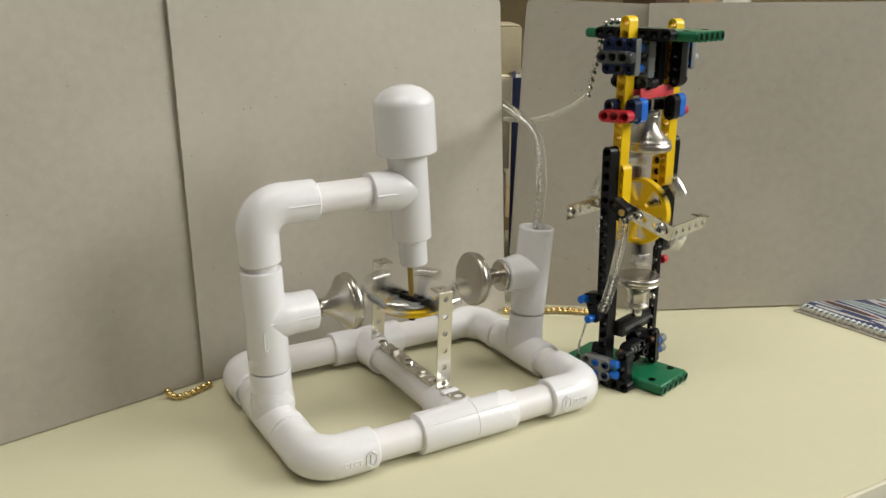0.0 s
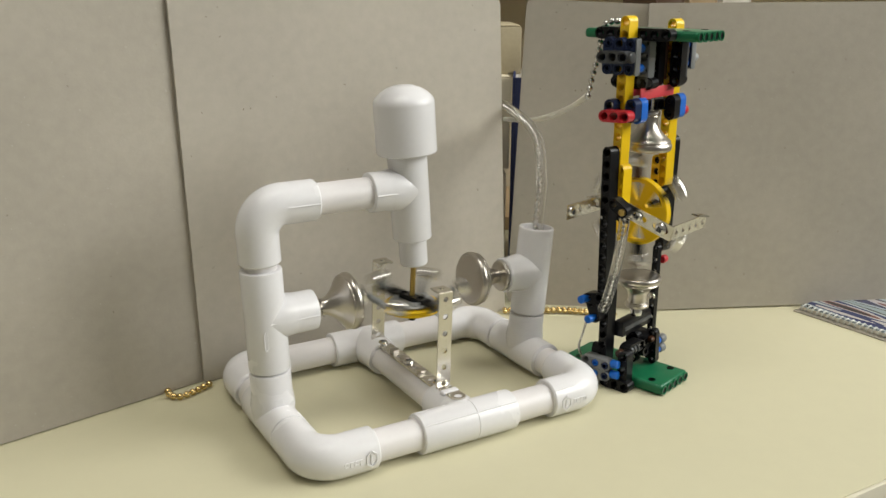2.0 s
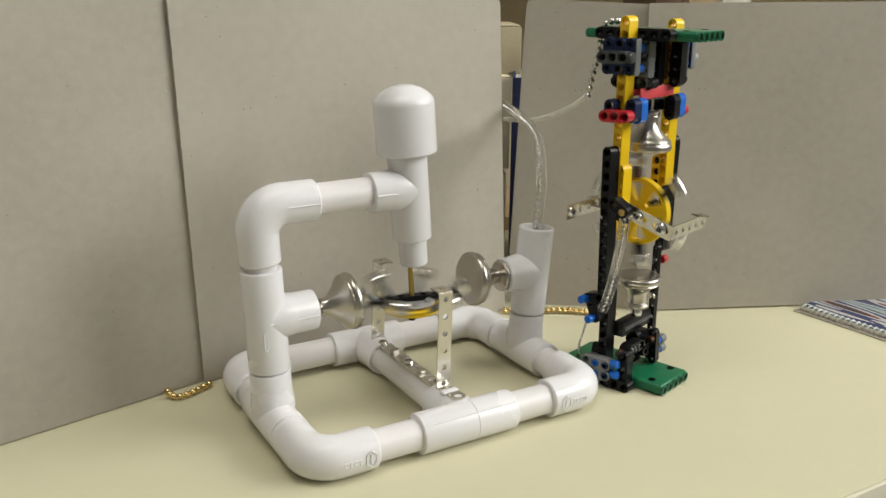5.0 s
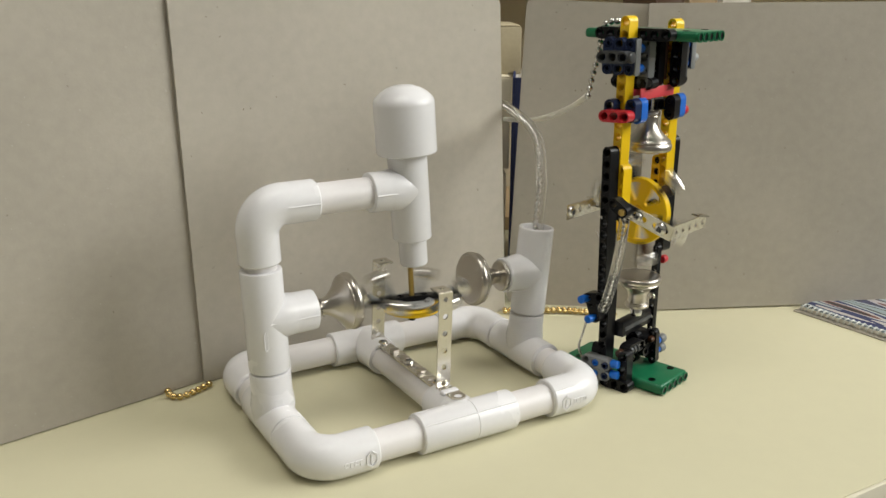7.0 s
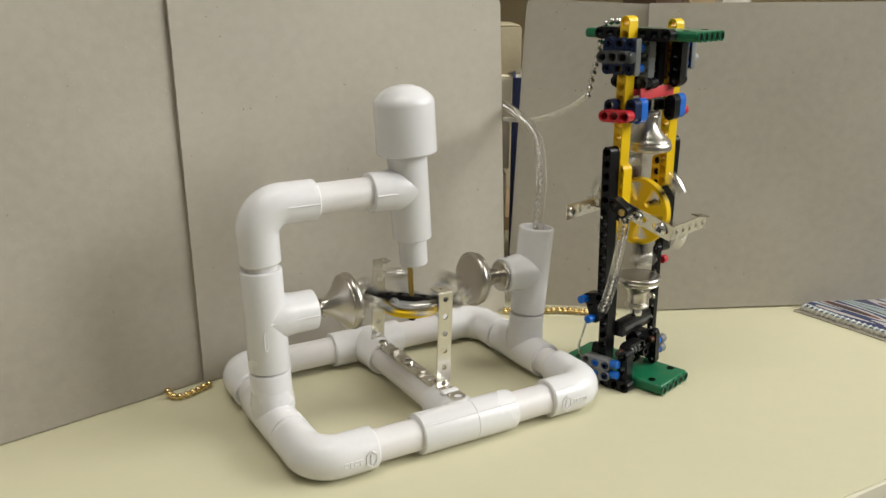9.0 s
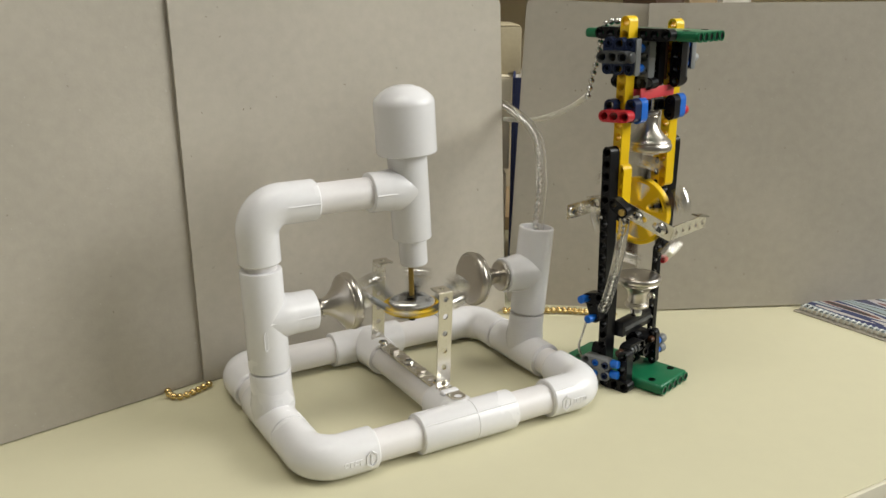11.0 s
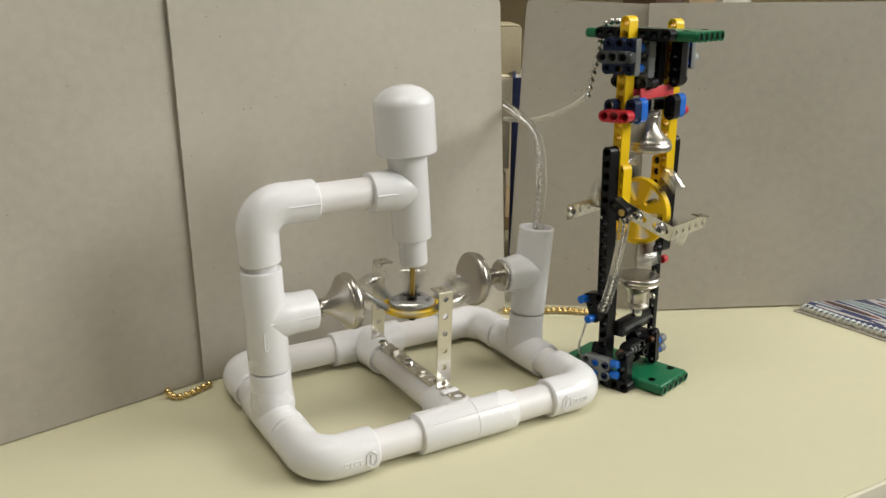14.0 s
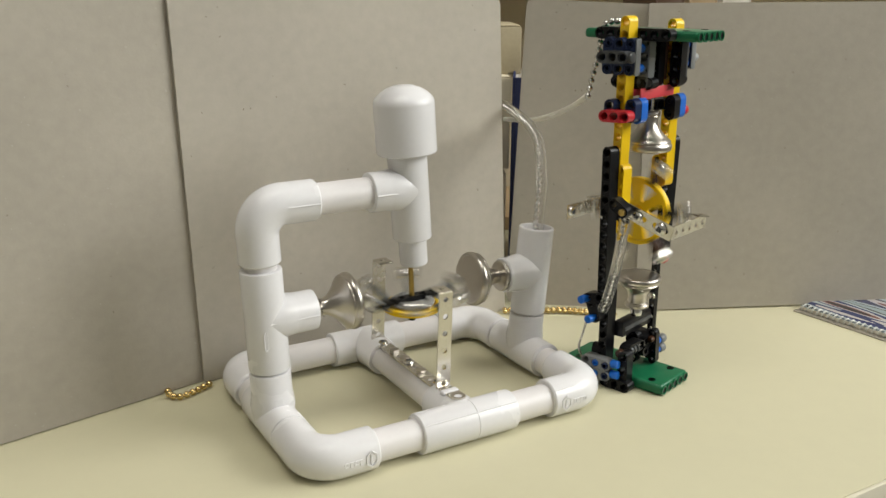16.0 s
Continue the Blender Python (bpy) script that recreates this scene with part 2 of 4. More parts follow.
part("fill_sheet", rbox(bmesh.new(), -0.59, 0.59, -0.24, 0.24, -0.031, -0.0255, 0.002), glow, fill_root, "unseen glowing white sheet added with the fill light")

# ---- the table ----
TA = 30.4
table = thing("table", pose(0.226, 0.4303, 0, 0, 0, TA), "cream laminate table with a light edge band", "table")
bm = rbox(bmesh.new(), -1.1, 0.9, 0.0018, 0.95, -0.028, 0, 0.0006)
part("tabletop", bm, TABLE, table)
part("edge_band", rbox(bmesh.new(), -1.1, 0.9, -0.0012, 0.0018, -0.028, -0.0002, 0.0009), TABLE_EDGE, table, "pale rounded edge band")
for x in (-1.02, 0.82):
    for y in (0.08, 0.87):
        part("leg", rod(bmesh.new(), (x, y, -0.74), (x, y, -0.028), 0.025, 24, 0.002), STEEL, table)


# ---- grey boards ----
def board(p0, p1, h, lean, label, corner=0.006, thick=0.003, roll=0, mat=None, foot=None, left_round=False):
    p0, p1 = Vector((*p0, 0)), Vector((*p1, 0))
    w, a = (p1 - p0).length, math.degrees(math.atan2(p1.y - p0.y, p1.x - p0.x))
    root = thing("grey_board", Matrix.Translation(p0) @ pose(0, 0, 0, 0, 0, a) @ pose(0, 0, 0, -lean, 0, 0) @ pose(0, 0, 0.0009, 90, 0, 0) @ pose(0, 0, 0, 0, 0, -roll), label, "board", "grey boards standing round the table")
    out = []
    low = foot or corner
    left = corner if left_round else low
    for cx, cy, s, c in ((w - low, low, -90, low), (w - corner, h - corner, 0, corner), (left, h - left, 90, left), (low, low, 180, low)):
        out += [(cx + c * math.cos(radians(s + 15 * k)), cy + c * math.sin(radians(s + 15 * k))) for k in range(7)]
    bm = bmesh.new()
    slab(bm, out, [], thick, Matrix.Translation((0, 0, -thick / 2)))
    bmesh.ops.bevel(bm, geom=[e for e in bm.edges if len(e.link_faces) == 2 and e.calc_face_angle(0) > 1.2], offset=0.0004, segments=1, affect="EDGES")
    part("sheet", bm, mat or BOARD, root)
    return root


board((-0.345, 0.4182), (-0.135, 0.6098), 0.31, 4.1, "large grey recycled cardboard sheet leaning upright")
board((-0.1698, 0.5742), (0.0545, 0.7236), 0.2648, 4.0, "grey recycled cardboard sheet with dark flecks, upright", corner=0.007, foot=0.002, roll=0.3, mat=LITBOARD)
board((0.0569, 0.7422), (0.1850, 0.7262), 0.262, 2, "grey recycled cardboard sheet with rounded corner", roll=2.2, left_round=True, mat=LITBOARD)
board((0.1680, 0.7211), (0.56, 0.7577), 0.2590, 2.5, "wide grey recycled cardboard sheet standing upright", corner=0.002, roll=-0.5)

# ---- white pipe stand ----
RP, RF = 0.00992, 0.01274
L, W, PL, PR, ZA, UA, UM = 0.1995, 0.1435, 0.0653, 0.0767, 0.1491, 0.0975, 0.1005
SM = pose(-0.0729, 0.4442, 0, 0, 0, TA)
stand = thing("pipe_stand", SM, "white plastic pipe stand with a square base on the table", "stand")


def elbow(c, d1, d2, leg1=0.037, leg2=0.037, bend=0.0165, r=RF):
    c, d1, d2 = Vector(c), Vector(d1), Vector(d2)
    bm = bmesh.new()
    pts = [c + d1 * leg1, c + d1 * (leg1 - 0.0002), c + d1 * (leg1 - 0.0012), c + d1 * (bend + 0.0015)]
    rad = [RP - 0.0004, r - 0.0008, r, r]
    o = c + (d1 + d2) * bend
    for k in range(0, 13):
        a = k / 12 * math.pi / 2
        pts.append(o - d2 * bend * math.cos(a) - d1 * bend * math.sin(a))
        rad.append(r + 0.0004 * math.sin(2 * a))
    pts += [c + d2 * (bend + 0.0015), c + d2 * (leg2 - 0.0012), c + d2 * (leg2 - 0.0002), c + d2 * leg2]
    rad += [r, r, r - 0.0008, RP - 0.0004]
    return sweep(bm, pts, rad, 40)


def tee(c, run, branch, half=0.0325, out=0.033, r=RF, half2=None):
    c, run, branch = Vector(c), Vector(run), Vector(branch)
    bm = bmesh.new()
    h2 = half2 or half
    lathe(bm, [(RP - 0.0004, -half), (r - 0.0009, -half), (r - 0.0002, -half + 0.0004), (r, -half + 0.0012), (r, h2 - 0.0012), (r - 0.0002, h2 - 0.0004), (r - 0.0009, h2), (RP - 0.0004, h2)],
          axis_frame(c, c + run), 40)
    prof = [(r, 0), (r + 0.0012, r * 0.75), (r + 0.0003, r + 0.0035), (r, r + 0.006), (r, out - 0.0012), (r - 0.0002, out - 0.0004), (r - 0.0009, out), (RP - 0.0004, out)]
    lathe(bm, prof, axis_frame(c, c + branch), 40)
    return bm


X, Y, Z = Vector((1, 0, 0)), Vector((0, 1, 0)), Vector((0, 0, 1))
O = Vector((0, 0, RF))
for c, a, b in ((O, X, Y), (O + X * L, -X, Y), (O + Y * W, X, -Y), (O + X * L + Y * W, -X, -Y)):
    part("elbow", elbow(c, a, b), PVC, stand)
part("tee", tee(O + X * UM, X, Y, 0.034), PVC, stand)
part("tee", tee(O + X * UM + Y * W, X, -Y, 0.028), PVC, stand)
lean_l, lean_r = -0.0046 / (ZA - RF), 0.0075 / (0.093 - RF)
UL = Vector((lean_l, 0, 1)).normalized()
UR = Vector((lean_r, 0, 1)).normalized()
part("tee", tee(O + Y * PL, Y, UL, 0.028, 0.0325), PVC, stand)
part("tee", tee(O + X * L + Y * PR, Y, UR, 0.028, 0.028), PVC, stand)
for a, b in ((O + X * 0.035, O + X * (UM - 0.032)), (O + X * (UM + 0.032), O + X * (L - 0.035)),
             (O + Y * W + X * 0.035, O + Y * W + X * (UM - 0.026)), (O + Y * W + X * (UM + 0.026), O + Y * W + X * (L - 0.035)),
             (O + Y * 0.03, O + Y * (W - 0.03)), (O + Y * 0.03 + X * L, O + Y * (W - 0.03) + X * L),
             (O + X * UM + Y * 0.02, O + X * UM + Y * (W - 0.02))):
    part("pipe", rod(bmesh.new(), a, b, RP, 40), PIPE, stand)
# the tall post with its elbow, arm and cap
B0 = O + Y * PL
kt = B0 + UL * (0.0793 - RF)
part("pipe", rod(bmesh.new(), B0 + UL * 0.02, B0 + UL * 0.11, RP, 32), PIPE, stand)
part("tee", tee(kt, UL, X, 0.0332, 0.0315, half2=0.0317), PVC, stand)
ec = B0 + UL * (ZA - RF)
part("elbow", elbow(ec, -UL, X, 0.0346, 0.0375), PVC, stand)
part("pipe", rod(bmesh.new(), ec + X * 0.03, Vector((0.08, PL, ZA)), RP, 40), PIPE, stand)
CL = Vector((-0.062, 0, 1)).normalized()
tc = Vector((UA, PL, ZA))
part("tee", tee(tc, CL, -X, 0.0335, 0.029, half2=0.024), PVC, stand)
part("pipe", rod(bmesh.new(), tc + CL * 0.015, tc + CL * 0.032, RF - 0.0004, 40), PVC, stand)
cm = axis_frame(tc, tc + CL)
RC = 0.0193
cap = [(RC - 0.004, 0.0228), (RC - 0.0006, 0.0230), (RC, 0.0238), (RC, 0.0540), (RC - 0.0002, 0.0556), (RC - 0.0012, 0.0578), (RC - 0.004, 0.0606), (RC - 0.008, 0.0631), (RC - 0.0115, 0.0643), (RC - 0.0125, 0.0648), (0, 0.0652)]
part("cap", lathe(bmesh.new(), cap, cm, 56), PVC, stand, "domed white end cap")
part("bushing", lathe(bmesh.new(), [(0.0092, -0.02), (0.0092, -0.0505), (0.0086, -0.0513), (0.002, -0.0513), (0.002, -0.045)], cm, 40), PVC, stand)
# the lower post with its open top
B1 = O + X * L + Y * PR
part("pipe", rod(bmesh.new(), B1 + UR * 0.02, B1 + UR * 0.085, RP, 32), PIPE, stand)
kr = B1 + UR * (0.0735 - RF)
bm = bmesh.new()
top = 0.0325
lathe(bm, [(RP - 0.0004, -0.0318), (RF - 0.0009, -0.0318), (RF, -0.0306), (RF, top - 0.0008), (RF - 0.0006, top), (RF - 0.0018, top), (RF - 0.0022, top - 0.001), (RF - 0.0024, top - 0.030), (0, top - 0.030)], axis_frame(kr, kr + UR), 48)
lathe(bm, [(RF, 0), (RF + 0.0012, RF * 0.75), (RF, RF + 0.006), (RF, 0.0250), (RF - 0.0009, 0.0260), (RP, 0.0260), (RP, 0.0240), (0.004, 0.0240)], axis_frame(kr, kr - X), 40)
part("tee", bm, PVC, stand)
# parting lines of the mould
for a, b, w in ((ec + X * 0.016 - Y * RF, ec + X * 0.0365 - Y * RF, 0.0005), (tc - X * 0.0285 - Y * RF, tc - X * 0.004 - Y * RF, 0.0006),
                (kt - X * 0.001 - Y * (RF - 0.0001) - Z * 0.0003, kt + X * 0.0305 - Y * RF, 0.0005), (O + X * (L - 0.036) - Y * 0.0090 + Z * 0.0090, O + X * (L - 0.018) - Y * 0.0090 + Z * 0.0090, 0.0004),
                (O + X * (UM - 0.033) - Y * 0.0090 + Z * 0.0090, O + X * (UM + 0.033) - Y * 0.0090 + Z * 0.0090, 0.0004)):
    part("parting_line", rod(bmesh.new(), a, b, w, 8), PVC, stand)
bm = bmesh.new()
lathe(bm, [(RF - 0.0002, -0.0003), (RF + 0.0003, -0.0001), (RF + 0.0003, 0.0001), (RF - 0.0002, 0.0003), (RF - 0.0002, -0.0003)], axis_frame(O + X * (UM + 0.004), O + X), 40)
part("parting_line", bm, PVC, stand)
# raised moulding marks on the elbows and tees
for org, ux, up in ((O + X * 0.0305 - Y * RF, X, Z), (O + X * (L - 0.0285) - Y * RF, X, Z)):
    m = Matrix.Translation(org) @ Matrix((ux, up, ux.cross(up))).transposed().to_4x4()
    bm = bmesh.new()
    hexa = [(0.0045 * math.cos(radians(90 + 60 * k)) * 0.9, 0.0054 * math.sin(radians(90 + 60 * k))) for k in range(6)]
    slab(bm, hexa, [[(x * 0.8, y * 0.8) for x, y in hexa]], 0.0008, m)
    slab(bm, [(-0.0008, -0.0032), (0.0008, -0.0032), (0.0008, 0.0032), (-0.0008, 0.0032)], [], 0.0008, m)
    for k in range(4):
        x = -0.0068 - 0.0030 * k if org.x < 0.1 else 0.0066 + 0.0028 * k
        if k % 2:
            slab(bm, ring2d(x, 0, 0.0017, 14), [ring2d(x, 0, 0.0008, 10)], 0.0007, m)
        else:
            slab(bm, [(x - 0.0009, -0.0018), (x + 0.0009, -0.0018), (x + 0.0009, 0.0016), (x - 0.0009, 0.0016)], [], 0.0007, m)
    part("moulded_mark", bm, PVC, stand)
bm = bmesh.new()
mk = Matrix.Translation(B0 + UL * 0.0560 - Y * (RF - 0.0008) - X * 0.0042) @ pose(0, 0, 0, 90, 0, 0)
slab(bm, [(y * 0.42, x) for x, y in stadium(-0.0028, 0.0028, 0.0036)], [[(y * 0.26, x) for x, y in stadium(-0.0020, 0.0030, 0.0034)]], 0.0008, mk)
part("moulded_mark", bm, PVC, stand)


# ---- knobs ----
def knob(m, label, length=0.0245, r=0.018, foot=0.0105, neck=None, curve=1.9):
    root = thing("cabinet_knob", m, label, "knob", "nickel knobs beside the rotors")
    nk, n = neck or 0.0050, length
    prof = [(0, 0), (foot - 0.0012, 0), (foot - 0.0002, 0.0007), (foot, 0.0016), (foot, 0.085 * n), (foot - 0.0008, 0.115 * n), (nk + 0.0010, 0.135 * n), (nk, 0.165 * n), (nk, 0.21 * n)]
    prof += [(nk + (0.925 * r - nk) * (q / 8) ** curve, (0.21 + 0.50 * q / 8) * n) for q in range(1, 9)]
    prof += [(0.945 * r, 0.725 * n), (0.950 * r, 0.745 * n), (0.932 * r, 0.760 * n), (0.940 * r, 0.775 * n), (0.972 * r, 0.795 * n), (0.993 * r, 0.825 * n), (r, 0.860 * n), (0.994 * r, 0.895 * n), (0.972 * r, 0.930 * n),
             (0.925 * r, 0.956 * n), (0.885 * r, 0.962 * n), (0.855 * r, 0.952 * n), (0.80 * r, 0.958 * n), (0.5 * r, 0.985 * n), (0, n)]
    part("knob_body", lathe(bmesh.new(), prof, None, 64), NICKEL, root)
    return root


ka = SM @ (kt + X * 0.0308)
kb = SM @ Vector((0.0575, PL, 0.0806))
knob(axis_frame(ka, kb), "brushed nickel cabinet knob set in the tall post's tee", (kb - ka).length, 0.0186, 0.0086, 0.0054)
ka = SM @ (kr - X * 0.0258)
kb = SM @ Vector((0.1492, PR, 0.0752))
knob(axis_frame(ka, kb), "brushed nickel cabinet knob set in the lower post's tee", (kb - ka).length, 0.0192, 0.0112, 0.0050)

# ---- toy beam tower ----
TB = 48
TM = pose(0.1376, 0.5955, 0, 0, 0, TB)
tower = thing("toy_tower", TM, "tall tower of coloured plastic building beams on green panels", "tower")


def panel(name, x0, x1, y0, y1, z0, z1):
    """A solid building panel; rims and black discs on its ends paint a row of shaded holes."""
    root = part(name, rbox(bmesh.new(), x0, x1, y0 + 0.0005, y1 - 0.0005, z0 + 0.0003, z1, 0.0024, seg=3), GREEN, tower)
    bm = bmesh.new()
    n, w = 5, (x1 - x0) / 5
    for i in range(n):
        c = x0 + w * (i + 0.5)
        lathe(bm, [(0.0026, 0.0004), (0.0033, 0.0004), (0.0033, -0.0008), (0.0026, -0.0008), (0.0026, 0.0004)], axis_frame((c, y0, (z0 + z1) / 2), (c, y0 - 1, (z0 + z1) / 2)), 16)
    part("end_rims", bm, GREEN, root)
    # black discs paint the dark inside of the end holes
    bm = bmesh.new()
    for i in range(n):
        c = x0 + w * (i + 0.5)
        lathe(bm, [(0.0025, 0.0001), (0.0025, -0.002)], axis_frame((c, y0 + 0.0004, (z0 + z1) / 2), (c, y0 - 1, (z0 + z1) / 2)), 14)
    part("end_hole_shade", bm, BLACK, root)
    # black discs on top paint the shade in four holes
    for c, d in ((x0 + 0.006, y0 + 0.011), (x1 - 0.006, y0 + 0.011), (x0 + 0.006, y1 - 0.011), (x1 - 0.006, y1 - 0.011)):
        part("top_hole_shade", lathe(bmesh.new(), [(0.0026, 0), (0.0026, 0.0003), (0.0021, 0.0003), (0.0021, -0.0005)], Matrix.Translation((c, d, z1)), 16), BLACK, root)
    return root


panel("base_panel", -0.0212, 0.0172, -0.0378, 0.0450, 0.0, 0.0080)
panel("top_panel", -0.0145, 0.0225, -0.0392, 0.0445, 0.2392, 0.2460)
NXF = (1, 0, 0)
COL = (0.974, -0.225, 0)
# near column
beam("column_beam", (-0.0255, 0.0036, 0.1370), (-0.0255, 0.0030, 0.2513), COL, YELLOW, tower, 15)
beam("column_beam", (-0.0255, 0.0004, 0.1340), (-0.0255, 0.0004, 0.1560), COL, YELLOW, tower, 4)
beam("column_beam", (-0.0333, 0.0042, 0.0720), (-0.0333, 0.0062, 0.1680), COL, BLACK, tower, 13)
beam("column_beam", (-0.0250, 0.0060, 0.0050), (-0.0250, 0.0060, 0.0690), COL, BLACK, tower, 9)
# far column
beam("column_beam", (0.0223, -0.0050, 0.1420), (0.0223, -0.0045, 0.2485), COL, YELLOW, tower, 14)
beam("column_beam", (0.0223, 0.0000, 0.1400), (0.0223, 0.0000, 0.1560), COL, YELLOW, tower, 3)
beam("column_beam", (0.0296, -0.0035, 0.0920), (0.0301, -0.0045, 0.1690), COL, BLACK, tower, 10)
beam("column_beam", (0.0212, -0.0040, 0.0040), (0.0212, -0.0040, 0.0920), COL, BLACK, tower, 11, width=0.0050, thick=0.0036, hole=0.0014)
# top: long dark beam beside the upper panel
beam("top_beam", (-0.0186, -0.0215, 0.2436), (-0.0186, 0.0265, 0.2436), NXF, BLACK, tower, 7)
beam("top_beam", (0.0266, -0.0215, 0.2418), (0.0266, 0.0265, 0.2418), NXF, BLACK, tower, 7)
# gear block under the upper panel, near and far
for sx, x, y, plate, inner in ((-1, -0.0325, 0.0036, MGREY, MGREY), (1, 0.0365, 0.0005, MGREY, DGREY)):
    for dy in (-1, 0, 1):
        beam("block_beam", (x, y + dy * P, 0.2222), (x, y + dy * P, 0.2380), NXF, NAVY, tower, 3, hole=0.0021, thick=0.0062)
        for z in (0.2222, 0.2380):
            if dy:
                pin("pin", (x - 0.0018, y + dy * P, z), (-1, 0, 0), NAVY, tower, 0.0012)
    for z in (0.2350, 0.2225):
        part("pin", rod(bmesh.new(), (x + 0.003, y - P, z), (x + 0.0115 if sx < 0 else x - 0.011, y - P, z), 0.0030, 16, 0.0004), BLUE, tower)
    # thin grey plate paints the block's lit side; navy beams its shaded face
    part("lit_side_plate", rbox(bmesh.new(), x - 0.0028, x + 0.0033, y - P - 0.0046, y - P - 0.0036, 0.2185, 0.2415, 0.0004), plate, tower)
    xi = -0.0145 if sx < 0 else 0.0245
    yi = -0.0050 if sx < 0 else -0.0085
    beam("block_beam", (xi, yi, 0.2120), (xi, yi, 0.2380), NXF, inner, tower, 4)
    beam("block_beam", (xi, 0.0135, 0.2120), (xi, 0.0135, 0.2380), NXF, BLACK, tower, 4)
    beam("block_beam", (xi, -0.0090, 0.2125), (xi, 0.0150, 0.2125), NXF, BLACK, tower, 4)
# grey three-hole beam standing out in front
beam("front_beam", (-0.0402, -0.0040, 0.2302), (-0.0402, 0.0108, 0.2298), NXF, DGREY, tower, 3)
part("stub", rod(bmesh.new(), (-0.0402, -0.0100, 0.2303), (-0.0402, -0.0070, 0.2302), 0.0036, 16, 0.0006), DGREY, tower)
part("axle_stub", rod(bmesh.new(), (0.0390, -0.0060, 0.2255), (0.0510, -0.0060, 0.2255), 0.0030, 16, 0.0006), GREY, tower)
# dark frame and shafts between the blocks
for z in (0.2345, 0.2195):
    beam("inner_beam", (-0.0100, 0.0040, z), (0.0270, 0.0040, z), (0, 1, 0), BLACK, tower, 5)
beam("inner_beam", (0.0060, -0.0010, 0.2120), (0.0060, -0.0010, 0.2370), NXF, BLACK, tower, 4)
beam("inner_beam", (0.0165, -0.0115, 0.2120), (0.0165, -0.0115, 0.2370), NXF, BLACK, tower, 4)
part("shaft", rod(bmesh.new(), (0.0125, -0.0030, 0.2130), (0.0125, -0.0030, 0.2400), 0.0023, 12), BROWN, tower)
part("shaft", rod(bmesh.new(), (-0.0100, -0.0010, 0.2275), (0.0270, -0.0010, 0.2275), 0.0016, 12), CHROME, tower)
part("gear", lathe(bmesh.new(), [(0.0066, -0.003), (0.0066, 0.003)], axis_frame((0.0, 0.004, 0.2275), (1, 0.004, 0.2275)), 24), BLACK, tower)
# red rubber band across, with the knob's bolt behind it
bm = bmesh.new()
rbox(bm, -0.0240, 0.0215, -0.0080, -0.0066, 0.2022, 0.2096, 0.0005)
part("rubber_band", bm, RUBBER, tower, "red rubber band stretched between the columns")
part("rubber_band", rbox(bmesh.new(), -0.0200, 0.0225, 0.0068, 0.0082, 0.2022, 0.2096, 0.0005), RUBBER, tower)
# row of blue and dark pieces over the upper knob
beam("cross_beam", (-0.0130, 0.0005, 0.1960), (0.0190, 0.0005, 0.1960), (0, 1, 0), BLACK, tower, 5)
beam("clamp_beam", (-0.0325, 0.0078, 0.1925), (-0.0325, 0.0078, 0.1990), NXF, NAVY, tower, 2)
beam("clamp_beam", (-0.0310, -0.0070, 0.1925), (-0.0310, -0.0070, 0.2000), NXF, NAVY, tower, 2)
beam("clamp_beam", (-0.0232, -0.0072, 0.1910), (-0.0232, -0.0072, 0.2000), NXF, BLUE, tower, 2)
beam("clamp_beam", (0.0098, -0.0130, 0.1905), (0.0098, -0.0130, 0.1995), NXF, BLACK, tower, 2, hole=0.0012)
beam("clamp_beam", (0.0175, -0.0130, 0.1910), (0.0175, -0.0130, 0.2000), NXF, BLUE, tower, 2, hole=0.0012)
beam("front_beam", (-0.0388, -0.0070, 0.1932), (-0.0388, 0.0078, 0.1926), NXF, RED, tower, 3, "red plastic beam with three holes")
part("red_pin", rod(bmesh.new(), (0.0211, -0.0130, 0.1920), (0.0275, -0.0130, 0.1920), 0.0036, 16, 0.0008), RED, tower)
part("red_pin", rod(bmesh.new(), (0.0290, -0.0040, 0.0812), (0.0345, -0.0040, 0.0812), 0.0030, 16, 0.0008), RED, tower)
# dark pins in the far column over the rotor
for y, z in ((-0.0046, 0.1660), (0.0000, 0.1560), (0.0000, 0.1480), (0.0000, 0.1400)):
    pin("pin", (0.0190, y, z), (-0.974, 0.225, 0), BLACK, tower, 0.0006)
# axle bearings at the rotor
for x, y in ((-0.0185, 0.0040), (0.0185, 0.0)):
    part("bearing", lathe(bmesh.new(), [(0.0028, -0.004), (0.0046, -0.004), (0.0046, 0.004), (0.0028, 0.004), (0.0028, -0.004)], axis_frame((x, 0.0018, 0.1228), (x + 1, 0.0018, 0.1228)), 20), BLACK, tower)
beam("bearing_beam", (-0.0425, -0.0125, 0.1325), (-0.0425, -0.0055, 0.1370), NXF, BLACK, tower, 2)
part("axle_pin", rod(bmesh.new(), (-0.0475, -0.0125, 0.1325), (-0.0370, -0.0125, 0.1325), 0.0024, 14, 0.0004), BRASS, tower)
for z, y in ((0.124, 0.0080),):
    part("steel_pin", rod(bmesh.new(), (-0.0378, y, z), (-0.0360, y, z), 0.0011, 10), CHROME, tower)
# lower cross beam, elbows and feet
part("cross_girder", rbox(bmesh.new(), -0.0215, 0.0190, -0.0048, 0.0032, 0.0352, 0.0462, 0.0010), BLACK, tower)
part("girder_rib", rbox(bmesh.new(), -0.0185, 0.0180, -0.0052, -0.0043, 0.0392, 0.0422, 0.0002), DGREY, tower)
beam("bent_arm", (-0.0335, 0.0160, 0.0640), (-0.0335, 0.0065, 0.0665), NXF, BLACK, tower, 2)
